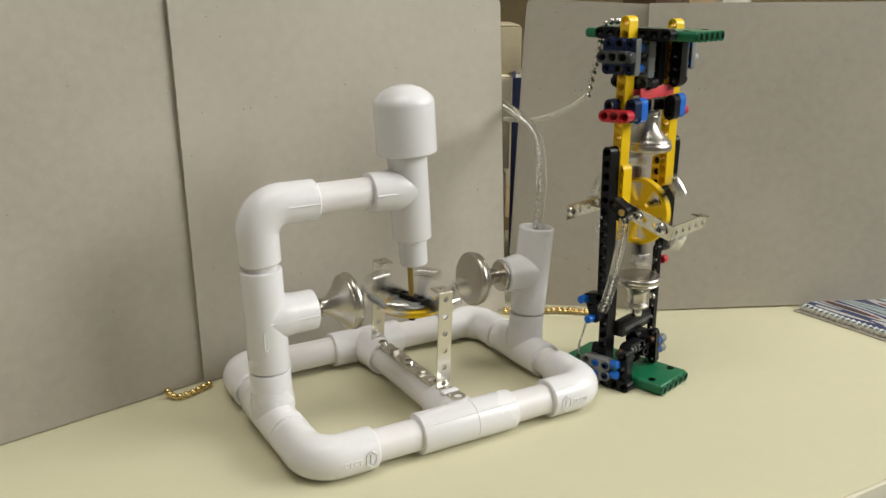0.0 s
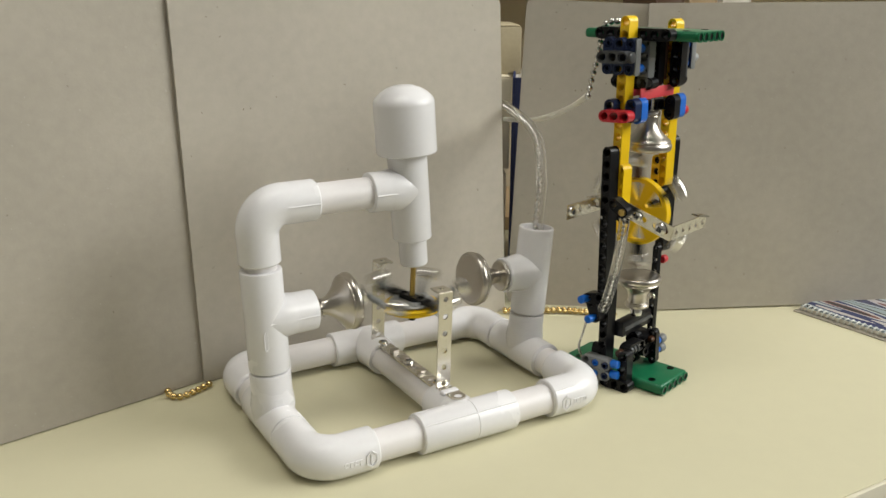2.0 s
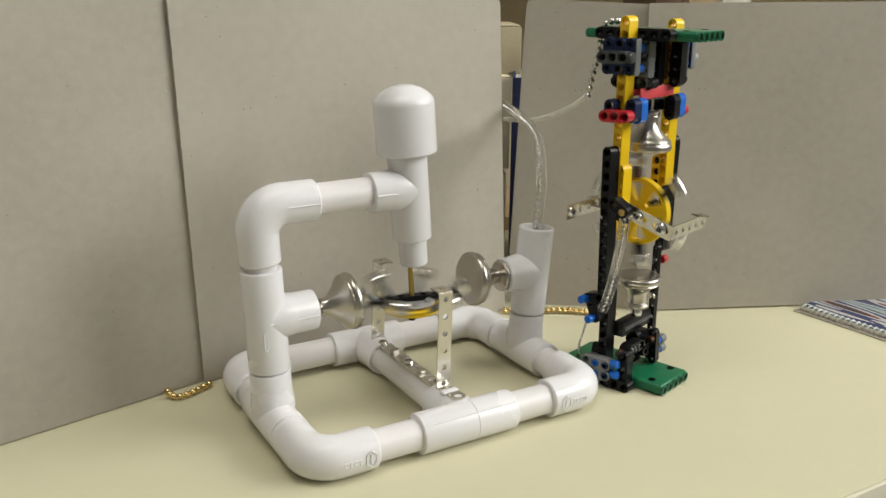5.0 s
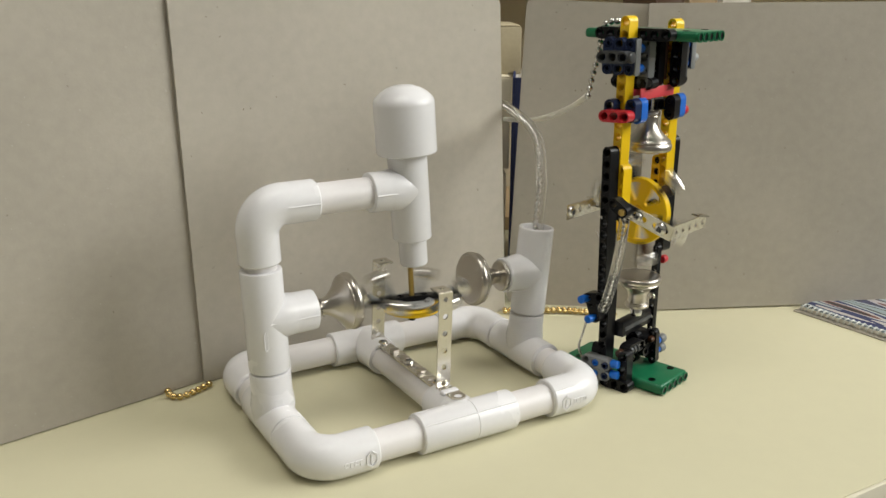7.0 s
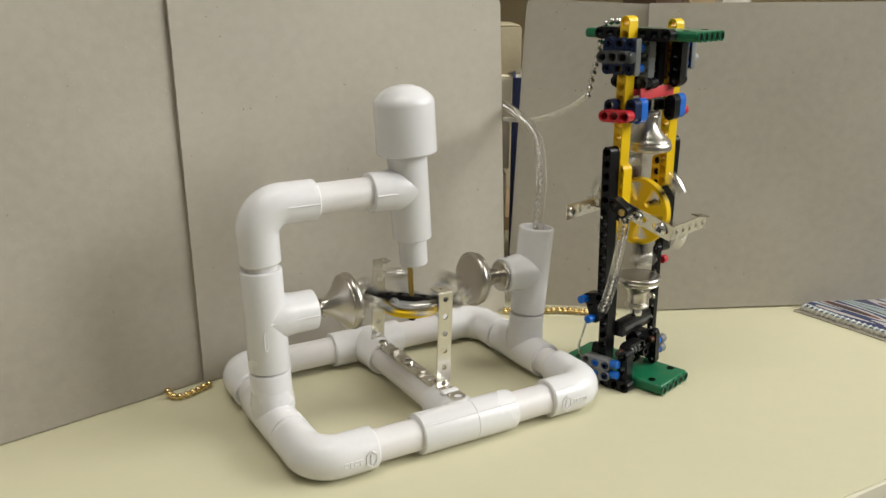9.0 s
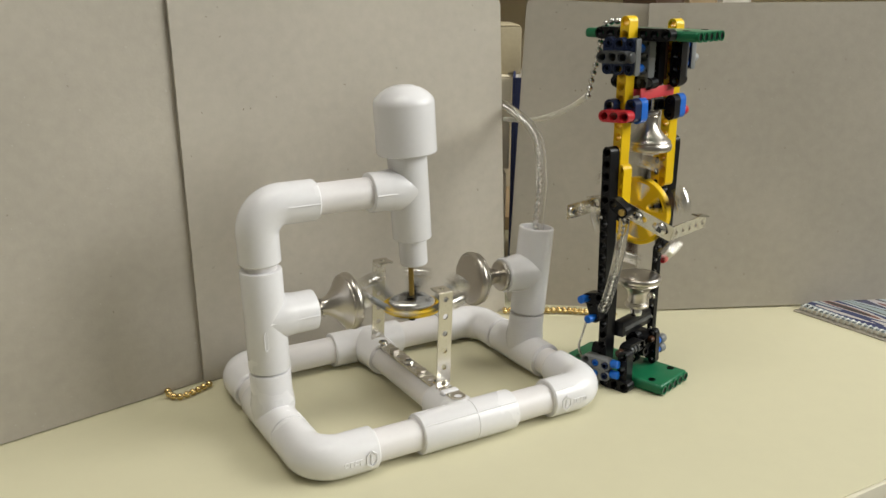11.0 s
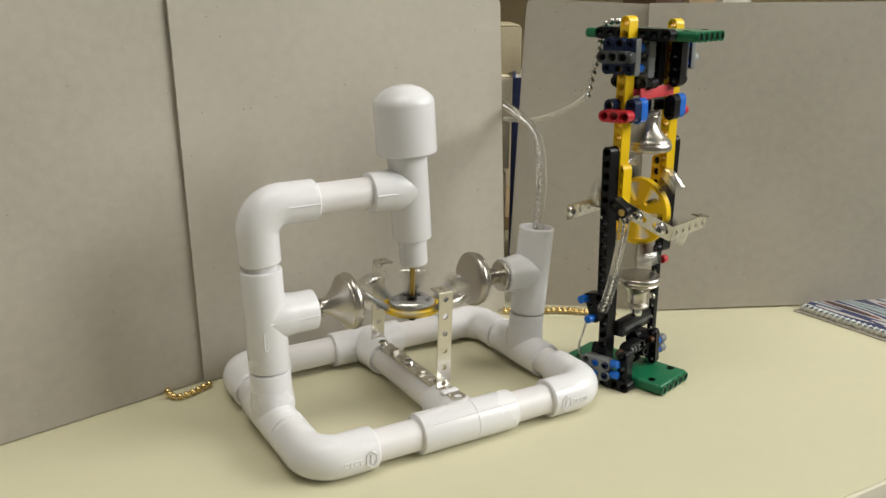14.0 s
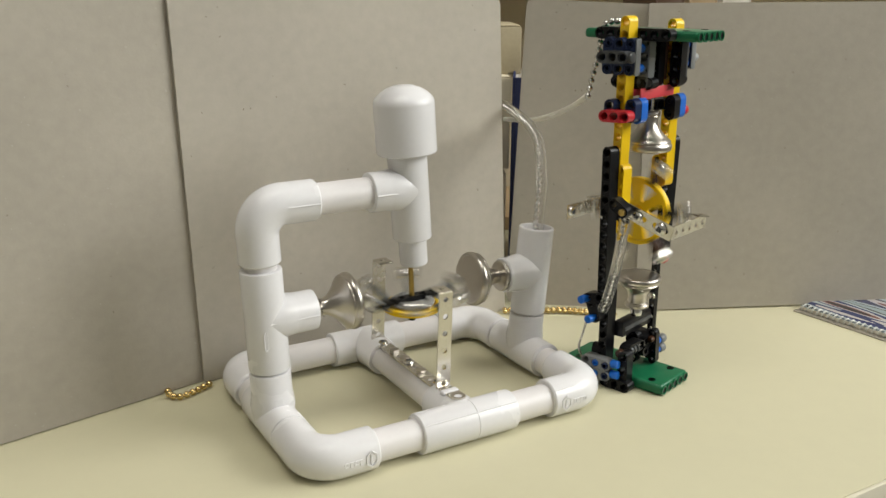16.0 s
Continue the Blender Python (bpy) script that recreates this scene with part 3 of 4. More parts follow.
beam("bent_arm", (-0.0335, 0.0130, 0.0620), (-0.0335, 0.0090, 0.0515), NXF, BLACK, tower, 2)
for y, z in ((0.0175, 0.0635), (0.0112, 0.0505)):
    part("pin", rod(bmesh.new(), (-0.0420, y + 0.001, z), (-0.0335, y, z), 0.0029, 16, 0.0006), BLUE, tower)
for z, y1 in ((0.0178, 0.0150), (0.0098, 0.0070)):
    beam("foot_beam", (-0.0330, -0.0010, z), (-0.0330, y1, z), NXF, MGREY, tower, 3 if z > 0.01 else 2)
    part("pin", rod(bmesh.new(), (-0.0330, -0.0100, z + 0.002), (-0.0330, -0.0040, z + 0.0015), 0.0030, 16, 0.0006), BLUE, tower)
    pin("pin", (-0.0355, 0.0070, z), (-1, 0, 0), BLUE, tower, 0.002)
    pin("pin", (-0.0355, -0.0010, z), (-1, 0, 0), NAVY, tower, 0.002)
beam("foot_block", (-0.0290, -0.0150, 0.0040), (-0.0290, 0.0010, 0.0040), (1, 0, 0), BLACK, tower, 3)
beam("foot_block", (-0.0262, -0.0110, 0.0050), (-0.0262, -0.0110, 0.0250), (1, 0, 0), BLACK, tower, 3)
beam("foot_block", (-0.0240, 0.0120, 0.0080), (-0.0240, 0.0120, 0.0240), (0, 1, 0), BLACK, tower, 3)
beam("foot_block", (-0.0200, -0.0080, 0.0270), (-0.0060, -0.0080, 0.0270), (0, 1, 0), BLACK, tower, 3)
part("shaft", rod(bmesh.new(), (-0.0240, -0.0040, 0.0240), (0.0240, -0.0060, 0.0240), 0.0022, 12), DGREY, tower)
part("red_pin", rod(bmesh.new(), (-0.0285, -0.0060, 0.0255), (-0.0225, -0.0060, 0.0255), 0.0026, 14, 0.0005), BROWN, tower)
# dark coupling block between the columns, with its grey axle and end caps
for k, (y, z) in enumerate(((-0.0085, 0.0290), (-0.0085, 0.0212), (-0.0010, 0.0290), (-0.0010, 0.0212))):
    beam("coupling_beam", (0.0000, y, z - 0.001), (0.0140, y, z - 0.001), (0, 1, 0), BLACK, tower, 3, thick=0.0072, hole=0.0016)
beam("coupling_beam", (-0.0020, -0.0040, 0.0310), (-0.0020, -0.0040, 0.0150), NXF, BLACK, tower, 3, thick=0.0060)
beam("foot_block", (0.0108, -0.0130, 0.0115), (0.0092, -0.0130, 0.0325), NXF, BLACK, tower, 4, width=0.0060, thick=0.0050, hole=0.0014)
part("axle_sleeve", rod(bmesh.new(), (-0.0215, -0.0100, 0.0262), (-0.0105, -0.0095, 0.0262), 0.0030, 14, 0.0006), DGREY, tower)
for k in range(3):
    x = -0.0205 + 0.0042 * k
    part("sleeve_ring", lathe(bmesh.new(), [(0.0028, -0.0007), (0.0036, -0.0007), (0.0036, 0.0007), (0.0028, 0.0007)], axis_frame((x, -0.0099, 0.0262), (x + 1, -0.0099, 0.0262)), 14), DGREY, tower)
part("steel_pin", rod(bmesh.new(), (-0.0085, -0.0092, 0.0262), (-0.0040, -0.0092, 0.0262), 0.0014, 10), CHROME, tower)
part("red_pin", rod(bmesh.new(), (0.0020, -0.0135, 0.0290), (0.0062, -0.0135, 0.0290), 0.0022, 14, 0.0005), BROWN, tower)
for z in (0.0262, 0.0190):
    part("pin", rod(bmesh.new(), (0.0120, -0.0120, z - 0.0022), (0.0180, -0.0122, z - 0.0022), 0.0028, 16, 0.0006), BLUE, tower)
    part("pin_cap", rod(bmesh.new(), (0.0180, -0.0122, z - 0.0022), (0.0250, -0.0124, z - 0.0022), 0.0035, 16, 0.0012), MGREY, tower)
for z in (0.0640, 0.0560):
    part("steel_pin", rod(bmesh.new(), (0.0170, -0.0042, z), (0.0190, -0.0042, z), 0.0026, 14, 0.0005), STEEL, tower)

# tower knobs, one hanging and one standing
knob(TM @ pose(0, -0.0018, 0.1930, 180, 0, 0), "brushed nickel knob hanging face down in the tower", 0.0280, 0.0163, 0.0072, 0.0056)
knob(TM @ pose(0, -0.0022, 0.0525, 0, 0, 0), "brushed nickel knob standing face up in the tower", 0.0250, 0.0160, 0.0084, 0.0066, 3.4)
part("bolt", rod(bmesh.new(), (0, -0.0028, 0.1925), (0, -0.0028, 0.2140), 0.0020, 12), STEEL, tower)
part("bolt", lathe(bmesh.new(), [(0.0035, 0.0455), (0.0042, 0.0465), (0.0042, 0.0500), (0.0025, 0.0525)], Matrix.Translation((0, -0.0022, 0)), 20), CHROME, tower)


# ---- perforated steel strips ----
def strip(name, a, b, normal, parent, n, width=0.0098, thick=0.0011, hole=0.0019, ends=0.0045, square=True, holes=True, flip=False):
    a, b = Vector(a), Vector(b)
    x = (b - a).normalized()
    z = Vector(normal)
    z = (z - x * z.dot(x)).normalized()
    m = Matrix.Translation(a) @ Matrix((x, z.cross(x), z)).transposed().to_4x4()
    d, h = (b - a).length, width / 2
    out = [(0, -h), (d, -h), (d, h), (0, h)] if square else stadium(h, d - h, h)
    hl = [ring2d(d - ends, 0, hole, 16)] if flip else [ring2d(ends + (d - 2 * ends) * i / max(n - 1, 1), 0, hole, 16) for i in range(n)] if holes else []
    return part(name, slab(bmesh.new(), out, hl, thick, m), STEEL, parent)


def screw(c, way, parent, r=0.0038, name="screw"):
    w = Vector(way).normalized()
    m = axis_frame(Vector(c), Vector(c) + w)
    bm = lathe(bmesh.new(), [(0.0016, -0.004), (0.0016, 0), (r, 0), (r, 0.0008), (r * 0.85, 0.0016), (r * 0.45, 0.0021), (r * 0.4, 0.0012), (0, 0.0012)], m, 20)
    s = part(name, bm, CHROME, parent)
    # dark crossed bars paint the shade of the screw's recess
    bm = bmesh.new()
    for a in (20, 110):
        rbox(bm, -r * 0.6, r * 0.6, -0.0003, 0.0003, 0.0014, 0.0022, 0, m @ pose(0, 0, 0, 0, 0, a))
    part("slot_shade", bm, DGREY, s)
    return s


ZS = 0.0232
brk = thing("steel_bracket", SM, "perforated zinc steel bracket on the stand's middle pipe", "bracket")
strip("base_strip", (UM, 0.0270, ZS), (UM, 0.1250, ZS), Z, brk, 9, square=False)
strip("upright", (UM, 0.0268, ZS), (UM, 0.0235, 0.0905), Y, brk, 6)
strip("lip", (UM, 0.0235, 0.0905), (UM, 0.0345, 0.0905), Z, brk, 1, ends=0.0055)
strip("upright", (UM, 0.1215, ZS), (UM, 0.1165, 0.0868), Y, brk, 6)
strip("lip", (UM, 0.1165, 0.0868), (UM, 0.1055, 0.0868), Z, brk, 1, ends=0.0055)
strip("foot", (UM, 0.0275, ZS + 0.0016), (UM, 0.0030, ZS + 0.0034), Z, brk, 1, ends=0.0045, square=False, hole=0.0026, flip=True)
for y in (0.1125, 0.0735, 0.0345):
    screw((UM, y, ZS + 0.0006), Z, brk)
for y in (0.0950, 0.0800, 0.0560, 0.0305):
    part("nut", lathe(bmesh.new(), [(0.0018, 0), (0.0036, 0), (0.0036, 0.0022), (0.0018, 0.0024)], Matrix.Translation((UM, y, ZS + 0.0005)), 6), NICKEL, brk, smooth=0)
part("plastic_tie", rbox(bmesh.new(), UM - 0.0062, UM + 0.0062, 0.0150, 0.0210, ZS - 0.004, ZS + 0.0036, 0.0016, seg=3), PVC, brk, "white plastic tie round the strip")

tbr = thing("steel_bracket", TM, "perforated zinc steel bracket screwed to the tower", "bracket")
strip("base_strip", (-0.0382, -0.0045, 0.1345), (-0.0382, -0.0445, 0.1222), (-1, 0, 0.0), tbr, 5)
strip("arm", (-0.0382, -0.0447, 0.1230), (0.0070, -0.0447, 0.1225), (0, 1, 0), tbr, 5, width=0.0085)
strip("lip", (0.0070, -0.0447, 0.1262), (-0.0020, -0.0420, 0.1275), (0.1, 0, 1), tbr, 1, width=0.007)
strip("arm", (-0.0286, 0.0420, 0.1195), (0.0150, 0.0420, 0.1190), (0, 1, 0), tbr, 4, width=0.0105)
strip("lip", (0.0000, 0.0425, 0.1250), (0.0120, 0.0370, 0.1254), Z, tbr, 1, width=0.006)
strip("base_strip", (0.0150, 0.0420, 0.1200), (0.0150, 0.0060, 0.1205), (1, 0, 0), tbr, 4)
screw((-0.0390, -0.0370, 0.1245), (-1, 0, 0), tbr, 0.0040)
screw((-0.0390, -0.0202, 0.1297), (-1, 0, 0), tbr, 0.0032)
screw((-0.0235, 0.0414, 0.1197), (0, -1, 0), tbr, 0.0036)


# ---- tubes and bead chains ----
def beads(name, pts, r, pitch, mat, label, parent=None, group="", link=True):
    """Beads strung on a thin wire along a path."""
    pts = [Vector(p) for p in pts]
    bm = bmesh.new()
    dist, last = 0.0, pts[0]
    unit = bmesh.new()
    bmesh.ops.create_icosphere(unit, subdivisions=2, radius=r)
    unit.verts.ensure_lookup_table()
    base = [v.co.copy() for v in unit.verts]
    faces = [[v.index for v in f.verts] for f in unit.faces]
    unit.free()

    def put(c):
        vs = [bm.verts.new(c + q) for q in base]
        for f in faces:
            bm.faces.new([vs[i] for i in f])

    put(pts[0])
    for p in pts[1:]:
        seg = (p - last).length
        while dist + seg >= pitch:
            last = last + (p - last) * ((pitch - dist) / seg)
            put(last)
            seg, dist = (p - last).length, 0.0
        dist += seg
        last = p
    if link:
        sweep(bm, pts[::2] + [pts[-1]], r * 0.3, 6)
    if parent:
        return part(name, bm, mat, parent, smooth=60)
    return tagged(part(name, bm, mat, None, smooth=60), label, "bead chain", group)


def tube(pts, r, label):
    root = thing("clear_tube", Matrix(), label, "tube", "clear vinyl tubes")
    bm = bmesh.new()
    sweep(bm, pts, r, 20, False)
    part("tube_wall", bm, VINYL, root)
    return root


tp = smooth_path([(0.0685, 0.6140, 0.0960), (0.0678, 0.6143, 0.1066), (0.0686, 0.6160, 0.1217), (0.0704, 0.6220, 0.1370), (0.0703, 0.6340, 0.1512), (0.0695, 0.6500, 0.1621), (0.0667, 0.6720, 0.1683), (0.0613, 0.7020, 0.1717), (0.0555, 0.7280, 0.1739), (0.0484, 0.7500, 0.1756), (0.0300, 0.7850, 0.1710)], 8)
t1 = tube([p + Vector((0.0009, 0, 0)) for p in tp], 0.0040, "clear vinyl tube with a bead chain inside, arching from the post")
beads("bead_chain", [p + Vector((-0.0008, -0.0003, 0)) for p in tp[4:]], 0.0019, 0.0044, SILVER, "", t1)
tq = smooth_path([TM @ Vector(p) for p in ((-0.0400, -0.0112, 0.1270), (-0.0405, -0.0092, 0.105), (-0.0410, -0.0055, 0.082), (-0.0415, -0.0022, 0.068), (-0.0420, 0.0005, 0.0600))], 8)
t2 = tube(tq, 0.0036, "clear vinyl tube with a bead chain inside, on the tower")
beads("bead_chain", tq, 0.0012, 0.0032, SILVER, "", t2)
tr = smooth_path([(0.0531, 0.7650, 0.1615), (0.0699, 0.7350, 0.1650), (0.0777, 0.7200, 0.1682), (0.0863, 0.6900, 0.1762), (0.0955, 0.6550, 0.1875), (0.1014, 0.6220, 0.1994)], 10)
tagged(part("clear_hose", sweep(bmesh.new(), tr, 0.0021, 12), clear("hose_vinyl", (0.93, 0.91, 0.85), 0.28, 0.55)), "thin clear hose hanging from the bead chain", "hose")
ch = smooth_path([(0.1010, 0.6200, 0.1992), (0.1030, 0.6190, 0.212), (0.1060, 0.6180, 0.226), (0.1071, 0.6120, 0.2431), (0.1079, 0.6070, 0.2482), (0.1110, 0.6020, 0.2506), (0.1143, 0.5980, 0.2511), (0.1174, 0.5940, 0.2500)], 10)
beads("bead_chain", ch, 0.0024, 0.0054, SILVER, "silver ball chain looped over the tower's top panel")
cl = smooth_path([TM @ Vector(p) for p in ((-0.0370, 0.0150, 0.0490), (-0.0370, 0.0180, 0.038), (-0.0360, 0.0215, 0.026), (-0.0190, 0.0290, 0.0090))], 8)
beads("bead_chain", cl, 0.0009, 0.0021, SILVER, "fine silver chain hanging from a blue pin")
gl = smooth_path([(-0.1905, 0.5560, 0.0026), (-0.1870, 0.5500, 0.0026), (-0.1800, 0.5475, 0.0026), (-0.1740, 0.5535, 0.0026), (-0.1690, 0.5610, 0.0026), (-0.1635, 0.5700, 0.0026)], 8)
beads("bead_chain", gl, 0.0025, 0.0050, GOLD, "gold ball chain lying at the boards' foot")
for off in (0, 0.0045):
    gb = smooth_path([(0.0540, 0.7185 - off, 0.0026), (0.0800, 0.7190 - off, 0.0026), (0.1050, 0.7200 - off, 0.0026), (0.1300, 0.7150 - off, 0.0026), (0.1490, 0.7130 - off, 0.0026)], 8)
    beads("bead_chain", gb, 0.0023, 0.0047, GOLD, "double gold ball chain lying before the boards", group="gold chains before the boards")


# ---- spiral notebook ----
WIRE = material("white_coated_wire", (0.74, 0.74, 0.72), 0.3, var=0.03)
nb = thing("spiral_notebook", pose(0.3075, 0.7240, 0, 0, 0, -55.3), "spiral bound booklet with a glossy colourful cover", "notebook")
part("pages", rbox(bmesh.new(), 0.002, 0.195, 0.006, 0.150, 0.0010, 0.0040, 0.0004), PAGES, nb)
part("backing_card", rbox(bmesh.new(), 0.000, 0.197, 0.0000, 0.151, 0.0001, 0.0009, 0.0002), BOARD, nb)
cov = bpy.data.materials.new("glossy_print")
cov.use_nodes = True
cn, clk = cov.node_tree.nodes, cov.node_tree.links
cb = cn["Principled BSDF"]
cb.inputs["Roughness"].default_value = 0.18
ctc, cmp_, cns, crp = cn.new("ShaderNodeTexCoord"), cn.new("ShaderNodeMapping"), cn.new("ShaderNodeTexNoise"), cn.new("ShaderNodeValToRGB")
cmp_.inputs["Scale"].default_value = (4.5, 42, 14)
cns.inputs["Scale"].default_value, cns.inputs["Detail"].default_value = 1.0, 1.5
clk.new(ctc.outputs["Object"], cmp_.inputs[0])
clk.new(cmp_.outputs[0], cns.inputs["Vector"])
clk.new(cns.outputs["Fac"], crp.inputs[0])
clk.new(crp.outputs[0], cb.inputs["Base Color"])
ramp = crp.color_ramp
ramp.interpolation = "CONSTANT"
for pos, c in ((0.34, (0.30, 0.36, 0.37)), (0.43, (0.03, 0.04, 0.05)), (0.455, (0.42, 0.47, 0.48)), (0.51, (0.05, 0.06, 0.14)), (0.55, (0.50, 0.47, 0.46)), (0.575, (0.20, 0.09, 0.08)), (0.60, (0.04, 0.04, 0.05)), (0.64, (0.10, 0.14, 0.30))):
    e = ramp.elements.new(pos)
    e.color = (*c, 1)
ramp.elements[0].color = (0.10, 0.12, 0.16, 1)
part("cover", rbox(bmesh.new(), 0.002, 0.195, 0.0065, 0.1505, 0.0041, 0.0046, 0.0002), cov, nb, "glossy printed cover in blue, white and red")
for k in range(38):
    x = 0.005 + k * 0.0050
    pts = [(x + 0.0012 * math.sin(a), 0.0070 + 0.0028 * math.cos(a), 0.0036 + 0.0028 * math.sin(a)) for a in (2 * math.pi * i / 14 for i in range(15))]
    part("wire_coil", sweep(bmesh.new(), pts, 0.00065, 8), WIRE, nb)

# ---- things behind the boards ----
def book(m, w, d, h, mat, label):
    root = thing("book", m, label, "book", "books behind the boards")
    t = 0.0022
    part("pages", rbox(bmesh.new(), t, w - t, 0.003, d - 0.003, 0.003, h - 0.003, 0.0004), PAGES, root)
    bm = bmesh.new()
    rbox(bm, 0, t, 0, d, 0, h, 0.0006)
    rbox(bm, w - t, w, 0, d, 0, h, 0.0006)
    rbox(bm, t, w - t, 0, t, 0, h, 0.0006)
    part("cover", bm, mat, root)
    return root


book(pose(0.0600, 0.775, 0, 0, 0, -5), 0.0110, 0.12, 0.196, NAVYBOOK, "navy blue cloth book standing upright")
def carton(m, w, d, h, mat, label):
    root = thing("cardboard_box", m, label, "box")
    part("carton", rbox(bmesh.new(), 0, w, 0, d, 0, h, 0.0012), mat, root)
    part("flap", rbox(bmesh.new(), 0.001, w - 0.001, 0.001, d / 2 - 0.0006, h + 0.0002, h + 0.0014, 0.0004), mat, root)
    part("flap", rbox(bmesh.new(), 0.001, w - 0.001, d / 2 + 0.0006, d - 0.001, h + 0.0002, h + 0.0014, 0.0004), mat, root)
    return root


carton(pose(-0.03, 0.800, 0, 0, 0, 4), 0.089, 0.12, 0.105, PAPER, "small cream cardboard box behind the boards")
carton(pose(-0.03, 0.812, 0.1065, 0, 0, 3), 0.092, 0.10, 0.085, PAPER, "cream cardboard box stacked on another box")
carton(pose(-0.03, 0.830, 0.193, 0, 0, 3), 0.1020, 0.08, 0.0430, SHADED_CREAM, "cream cardboard box on top of the stack")
shelf = thing("shelf", pose(0.0, 0.98, 0, 0, 0, 4), "brown wooden shelf unit standing behind the boards", "shelf")
for z in (0.0, 0.285):
    part("shelf_board", rbox(bmesh.new(), -0.35, 0.75, 0, 0.16, z, z + 0.016, 0.001), DARKWOOD if z else WOOD, shelf)
for x in (-0.366, 0.75):
    part("side_panel", rbox(bmesh.new(), x, x + 0.016, 0, 0.16, 0, 0.45, 0.001), WOOD, shelf)
part("back_panel", rbox(bmesh.new(), -0.35, 0.75, 0.160, 0.166, 0, 0.45, 0.0005), PAPER, shelf)
for k in range(3):
    book(pose(0.19 + 0.03 * k, 0.82, 0, 0, 0, 3), 0.026, 0.12, 0.262 + 0.004 * k, (DARKWOOD, WOOD, PAGES)[k], ("dark brown book", "tan book", "pale book")[k] + " standing behind the boards")


# ---- spinning magnet wheels ----
def magnet(parent, m, label=""):
    bm = lathe(bmesh.new(), [(0, -0.0048), (0.0040, -0.0048), (0.0046, -0.0045), (0.0049, -0.0038), (0.0049, 0.0038), (0.0046, 0.0045), (0.0040, 0.0048), (0, 0.0048)], m, 24)
    return part("magnet", bm, MAGNET, parent, label)


def spoked_wheel(parent, m, r, w, n=6):
    bm = bmesh.new()
    ri = r - 0.0034
    holes = []
    for k in range(n):
        a0, a1 = 2 * math.pi * k / n + 0.30, 2 * math.pi * (k + 1) / n - 0.30
        inner = 0.0076
        holes.append([(ri * math.cos(a0 + (a1 - a0) * i / 6), ri * math.sin(a0 + (a1 - a0) * i / 6)) for i in range(7)]
                     + [(inner * math.cos(a1 - 0.12), inner * math.sin(a1 - 0.12)), (inner * math.cos(a0 + 0.12), inner * math.sin(a0 + 0.12))])
    slab(bm, ring2d(0, 0, r - 0.0008, 48), holes, w * 0.55, m)
    part("spokes", bm, YELLOW, parent)
    prof = [(r - 0.003, -w / 2), (r - 0.0004, -w / 2), (r, -w / 2 + 0.0005), (r - 0.0006, 0), (r, w / 2 - 0.0005), (r - 0.0004, w / 2), (r - 0.003, w / 2), (r - 0.003, -w / 2)]
    bm = bmesh.new()
    lathe(bm, prof, m, 56)
    part("rim", bm, YELLOW, parent)
    part("hub", lathe(bmesh.new(), [(0.0042, -w / 2 - 0.001), (0.0042, w / 2 + 0.001)], m, 20), YELLOW, parent)


# level rotor under the brass rod
RC1 = SM @ Vector((0.0990, PL, 0.0722))
rotor = thing("magnet_rotor", Matrix.Translation(RC1), "spinning yellow wheel with black bar and six silver magnets", "rotor")
spoked_wheel(rotor, pose(0, 0, -0.0036), 0.0192, 0.0038)
beam("cross_bar", (-4 * P, 0, 0.002), (4 * P, 0, 0.002), (0, 0, 1), BLACK, rotor, 9, "black plastic bar", width=0.0062, thick=0.0038, hole=0.0019)
bm = lathe(bmesh.new(), [(0.004, -0.0012), (0.0148, -0.0012), (0.0152, -0.0008), (0.0152, 0.0000), (0.0148, 0.0004), (0.004, 0.0004)], None, 40)
for k in range(6):
    a = radians(60 * k + 30)
    lathe(bm, [(0.0024, 0.0003), (0.0024, 0.0018), (0.0021, 0.0021), (0.0014, 0.0021), (0.0013, 0.0008), (0, 0.0008)], Matrix.Translation((0.0115 * math.cos(a), 0.0115 * math.sin(a), 0)), 14)
part("hub_plate", bm, material("pale_grey_plastic", (0.34, 0.34, 0.335), 0.35, var=0.05, scale=45), rotor, "round pale grey plate with studs")
part("spindle", rod(bmesh.new(), (0, 0, -0.0135), (0, 0, 0.004), 0.0024, 14), BLACK, rotor)
for k in range(6):
    a = radians(60 * k)
    way = Vector((math.cos(a), math.sin(a), 0))
    magnet(rotor, axis_frame(way * 0.0350 + Z * 0.0072, way * 0.0350 + Z * 0.0072 + Z.cross(way)))
    part("magnet_holder", rod(bmesh.new(), way * 0.017 + Z * -0.0030, way * 0.0295 + Z * 0.0060, 0.0022, 14, 0.0006), MGREY, rotor)
part("brass_shaft", rod(bmesh.new(), (0, 0, 0.0005), SM.to_3x3() @ Vector((-0.0016, 0, 0.0305)), 0.0018, 14), BRASS, rotor, "thin brass shaft")

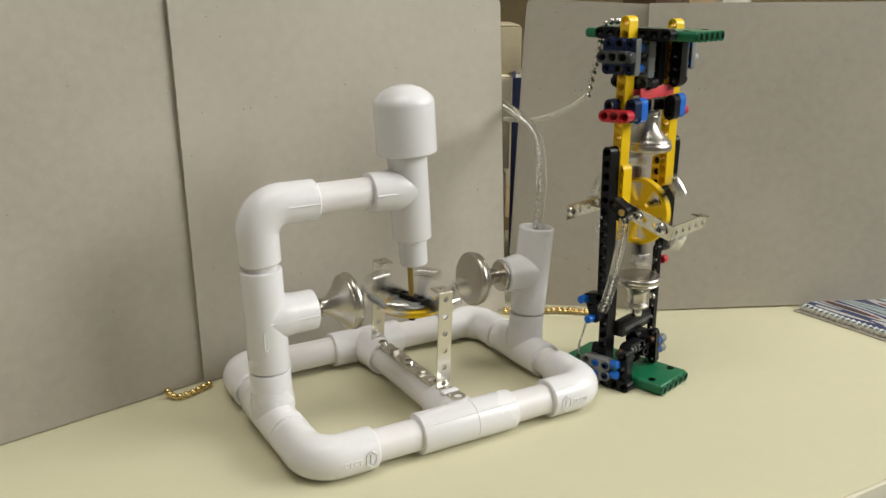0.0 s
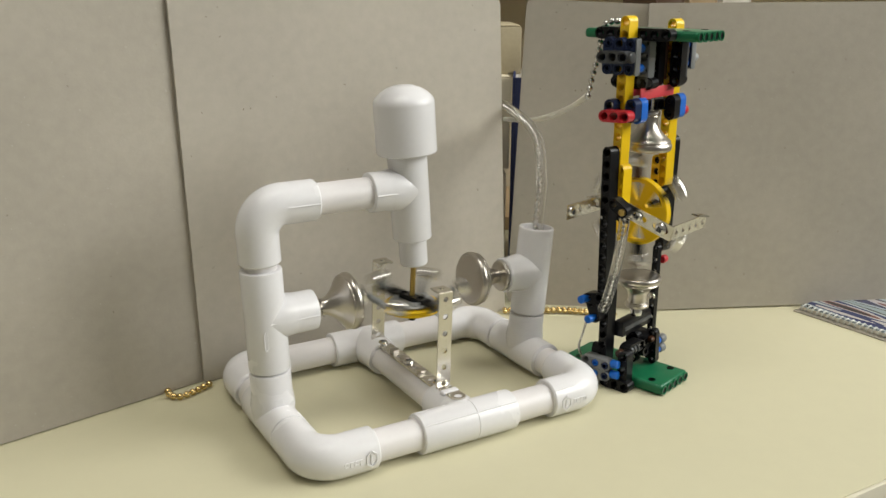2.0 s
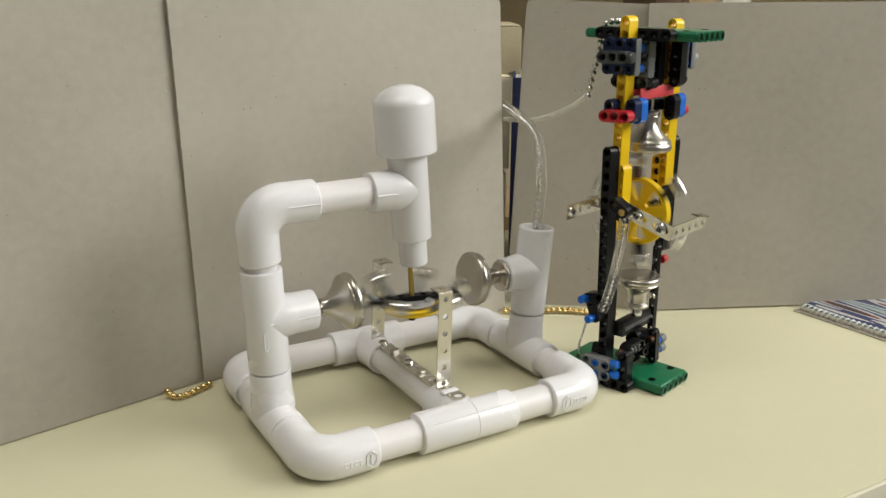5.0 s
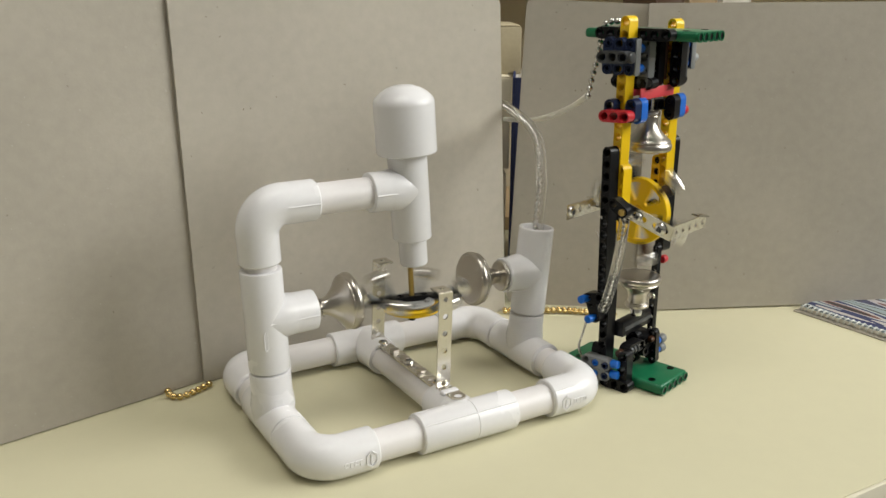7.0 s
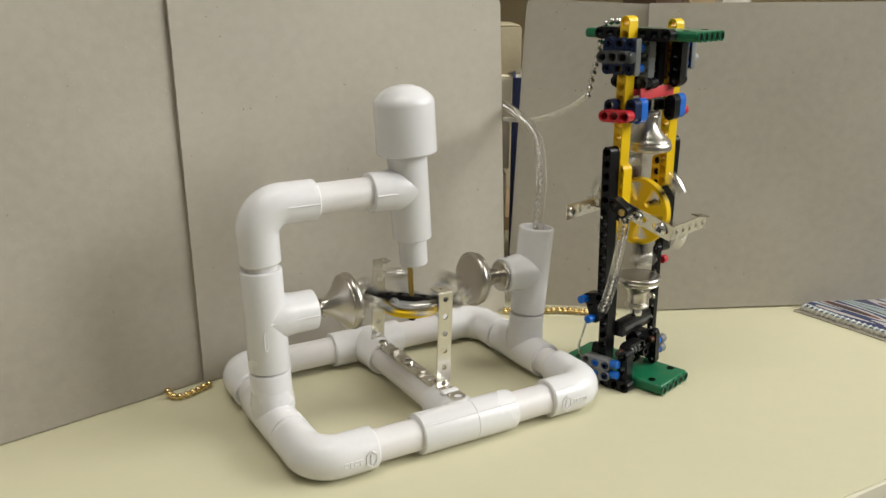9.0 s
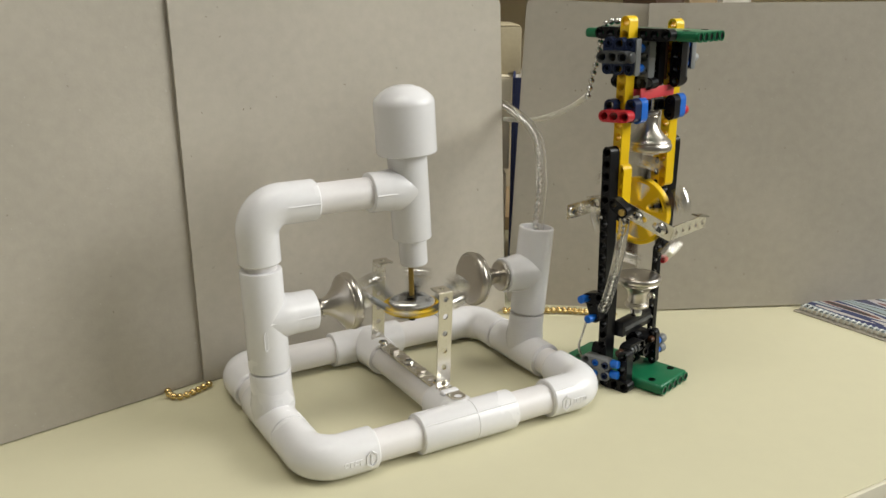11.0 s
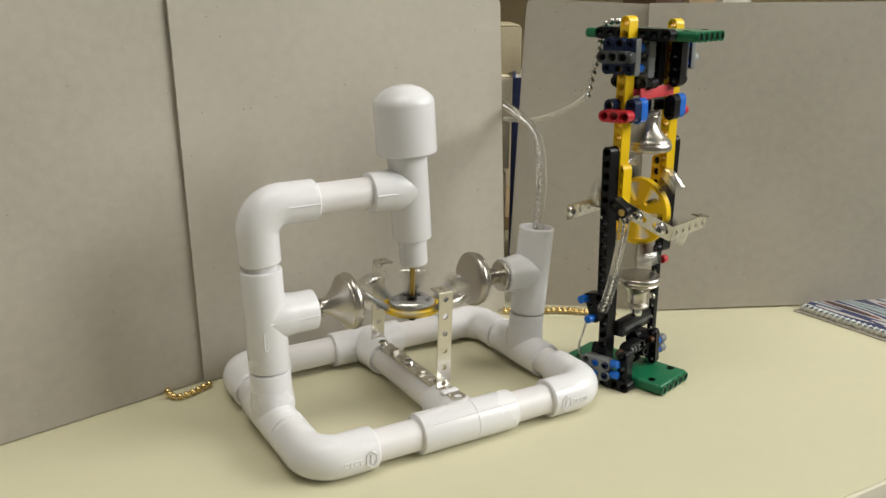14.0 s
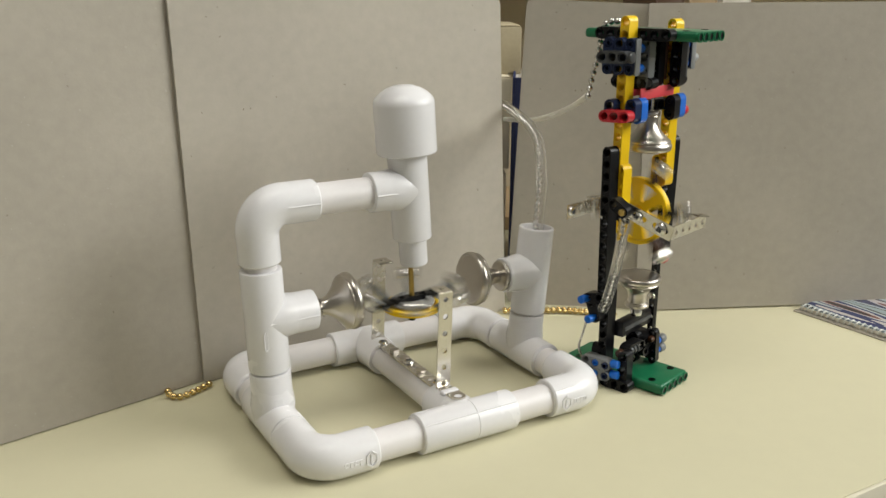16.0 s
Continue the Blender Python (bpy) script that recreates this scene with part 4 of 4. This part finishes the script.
# upright rotor in the toy tower
RC2 = TM @ Vector((0, 0.0018, 0.1228))
ROT2 = thing("magnet_rotor", Matrix.Translation(RC2) @ pose(0, 0, 0, 0, 0, TB), "spinning yellow wheel with six silver magnets in the tower", "rotor")
wheel_m = pose(0, 0, 0, 0, 90, 0)
spoked_wheel(ROT2, wheel_m, 0.0238, 0.006)
part("axle", rod(bmesh.new(), (-0.0215, 0, 0), (0.0215, 0, 0), 0.0023, 12), DGREY, ROT2)
for k in range(6):
    a = radians(60 * k)
    way = Vector((0, math.cos(a), math.sin(a)))
    magnet(ROT2, axis_frame(way * 0.0350, way * 0.0350 + X.cross(way)))
    part("magnet_holder", rod(bmesh.new(), way * 0.022, way * 0.0310, 0.0038, 14, 0.0006), BLACK if k % 2 else BROWN, ROT2)


def motions():
    # level rotor: its turn in degrees every half second, with the two longer stretches between
    turn1 = [(0.0, -45)]
    for t, step in ((0.5, 135), (1.0, 135), (1.5, 134), (2.0, 136), (2.5, 135), (3.0, 142), (3.5, 165), (4.0, 163), (6.5, 897 + 1440), (7.0, 180), (7.5, 180), (8.0, 178),
                    (8.5, 172), (9.0, 158), (11.5, 801 + 1440), (12.0, 155), (12.5, 166), (13.0, 108), (13.5, 153), (14.0, 162), (14.5, 160), (15.0, 162), (15.5, 170), (16.0, 175)):
        turn1.append((t, turn1[-1][1] + 360 + step))
    # upright rotor, which turns the other way
    turn2 = [(0.0, 37)]
    for t, step in ((0.5, 31), (1.0, 31), (1.5, 26), (2.0, 30), (2.5, 25), (3.0, 19), (3.5, 27), (4.0, 18), (6.5, 82 - 1680), (7.0, 18), (7.5, 14), (8.0, 13),
                    (8.5, 16), (9.0, 13), (11.5, 51 - 1680), (12.0, 10), (12.5, 6), (13.0, -12), (13.5, 4), (14.0, 7), (14.5, 3), (15.0, 8), (15.5, 3), (16.0, 5)):
        turn2.append((t, turn2[-1][1] - 420 + step))
    rows1, rows2 = [], []
    for k in range(481):
        t = k / 30
        a = float(np.interp(t, [q[0] for q in turn1], [q[1] for q in turn1]))
        b = float(np.interp(t, [q[0] for q in turn2], [q[1] for q in turn2]))
        rows1.append((t, Matrix.Translation(RC1) @ pose(0, 0, 0, 0, 0, a)))
        rows2.append((t, Matrix.Translation(RC2) @ pose(0, 0, 0, 0, 0, TB) @ pose(0, 0, 0, -b, 0, 0)))
    walk(rotor, rows1)
    walk(ROT2, rows2)


motions()
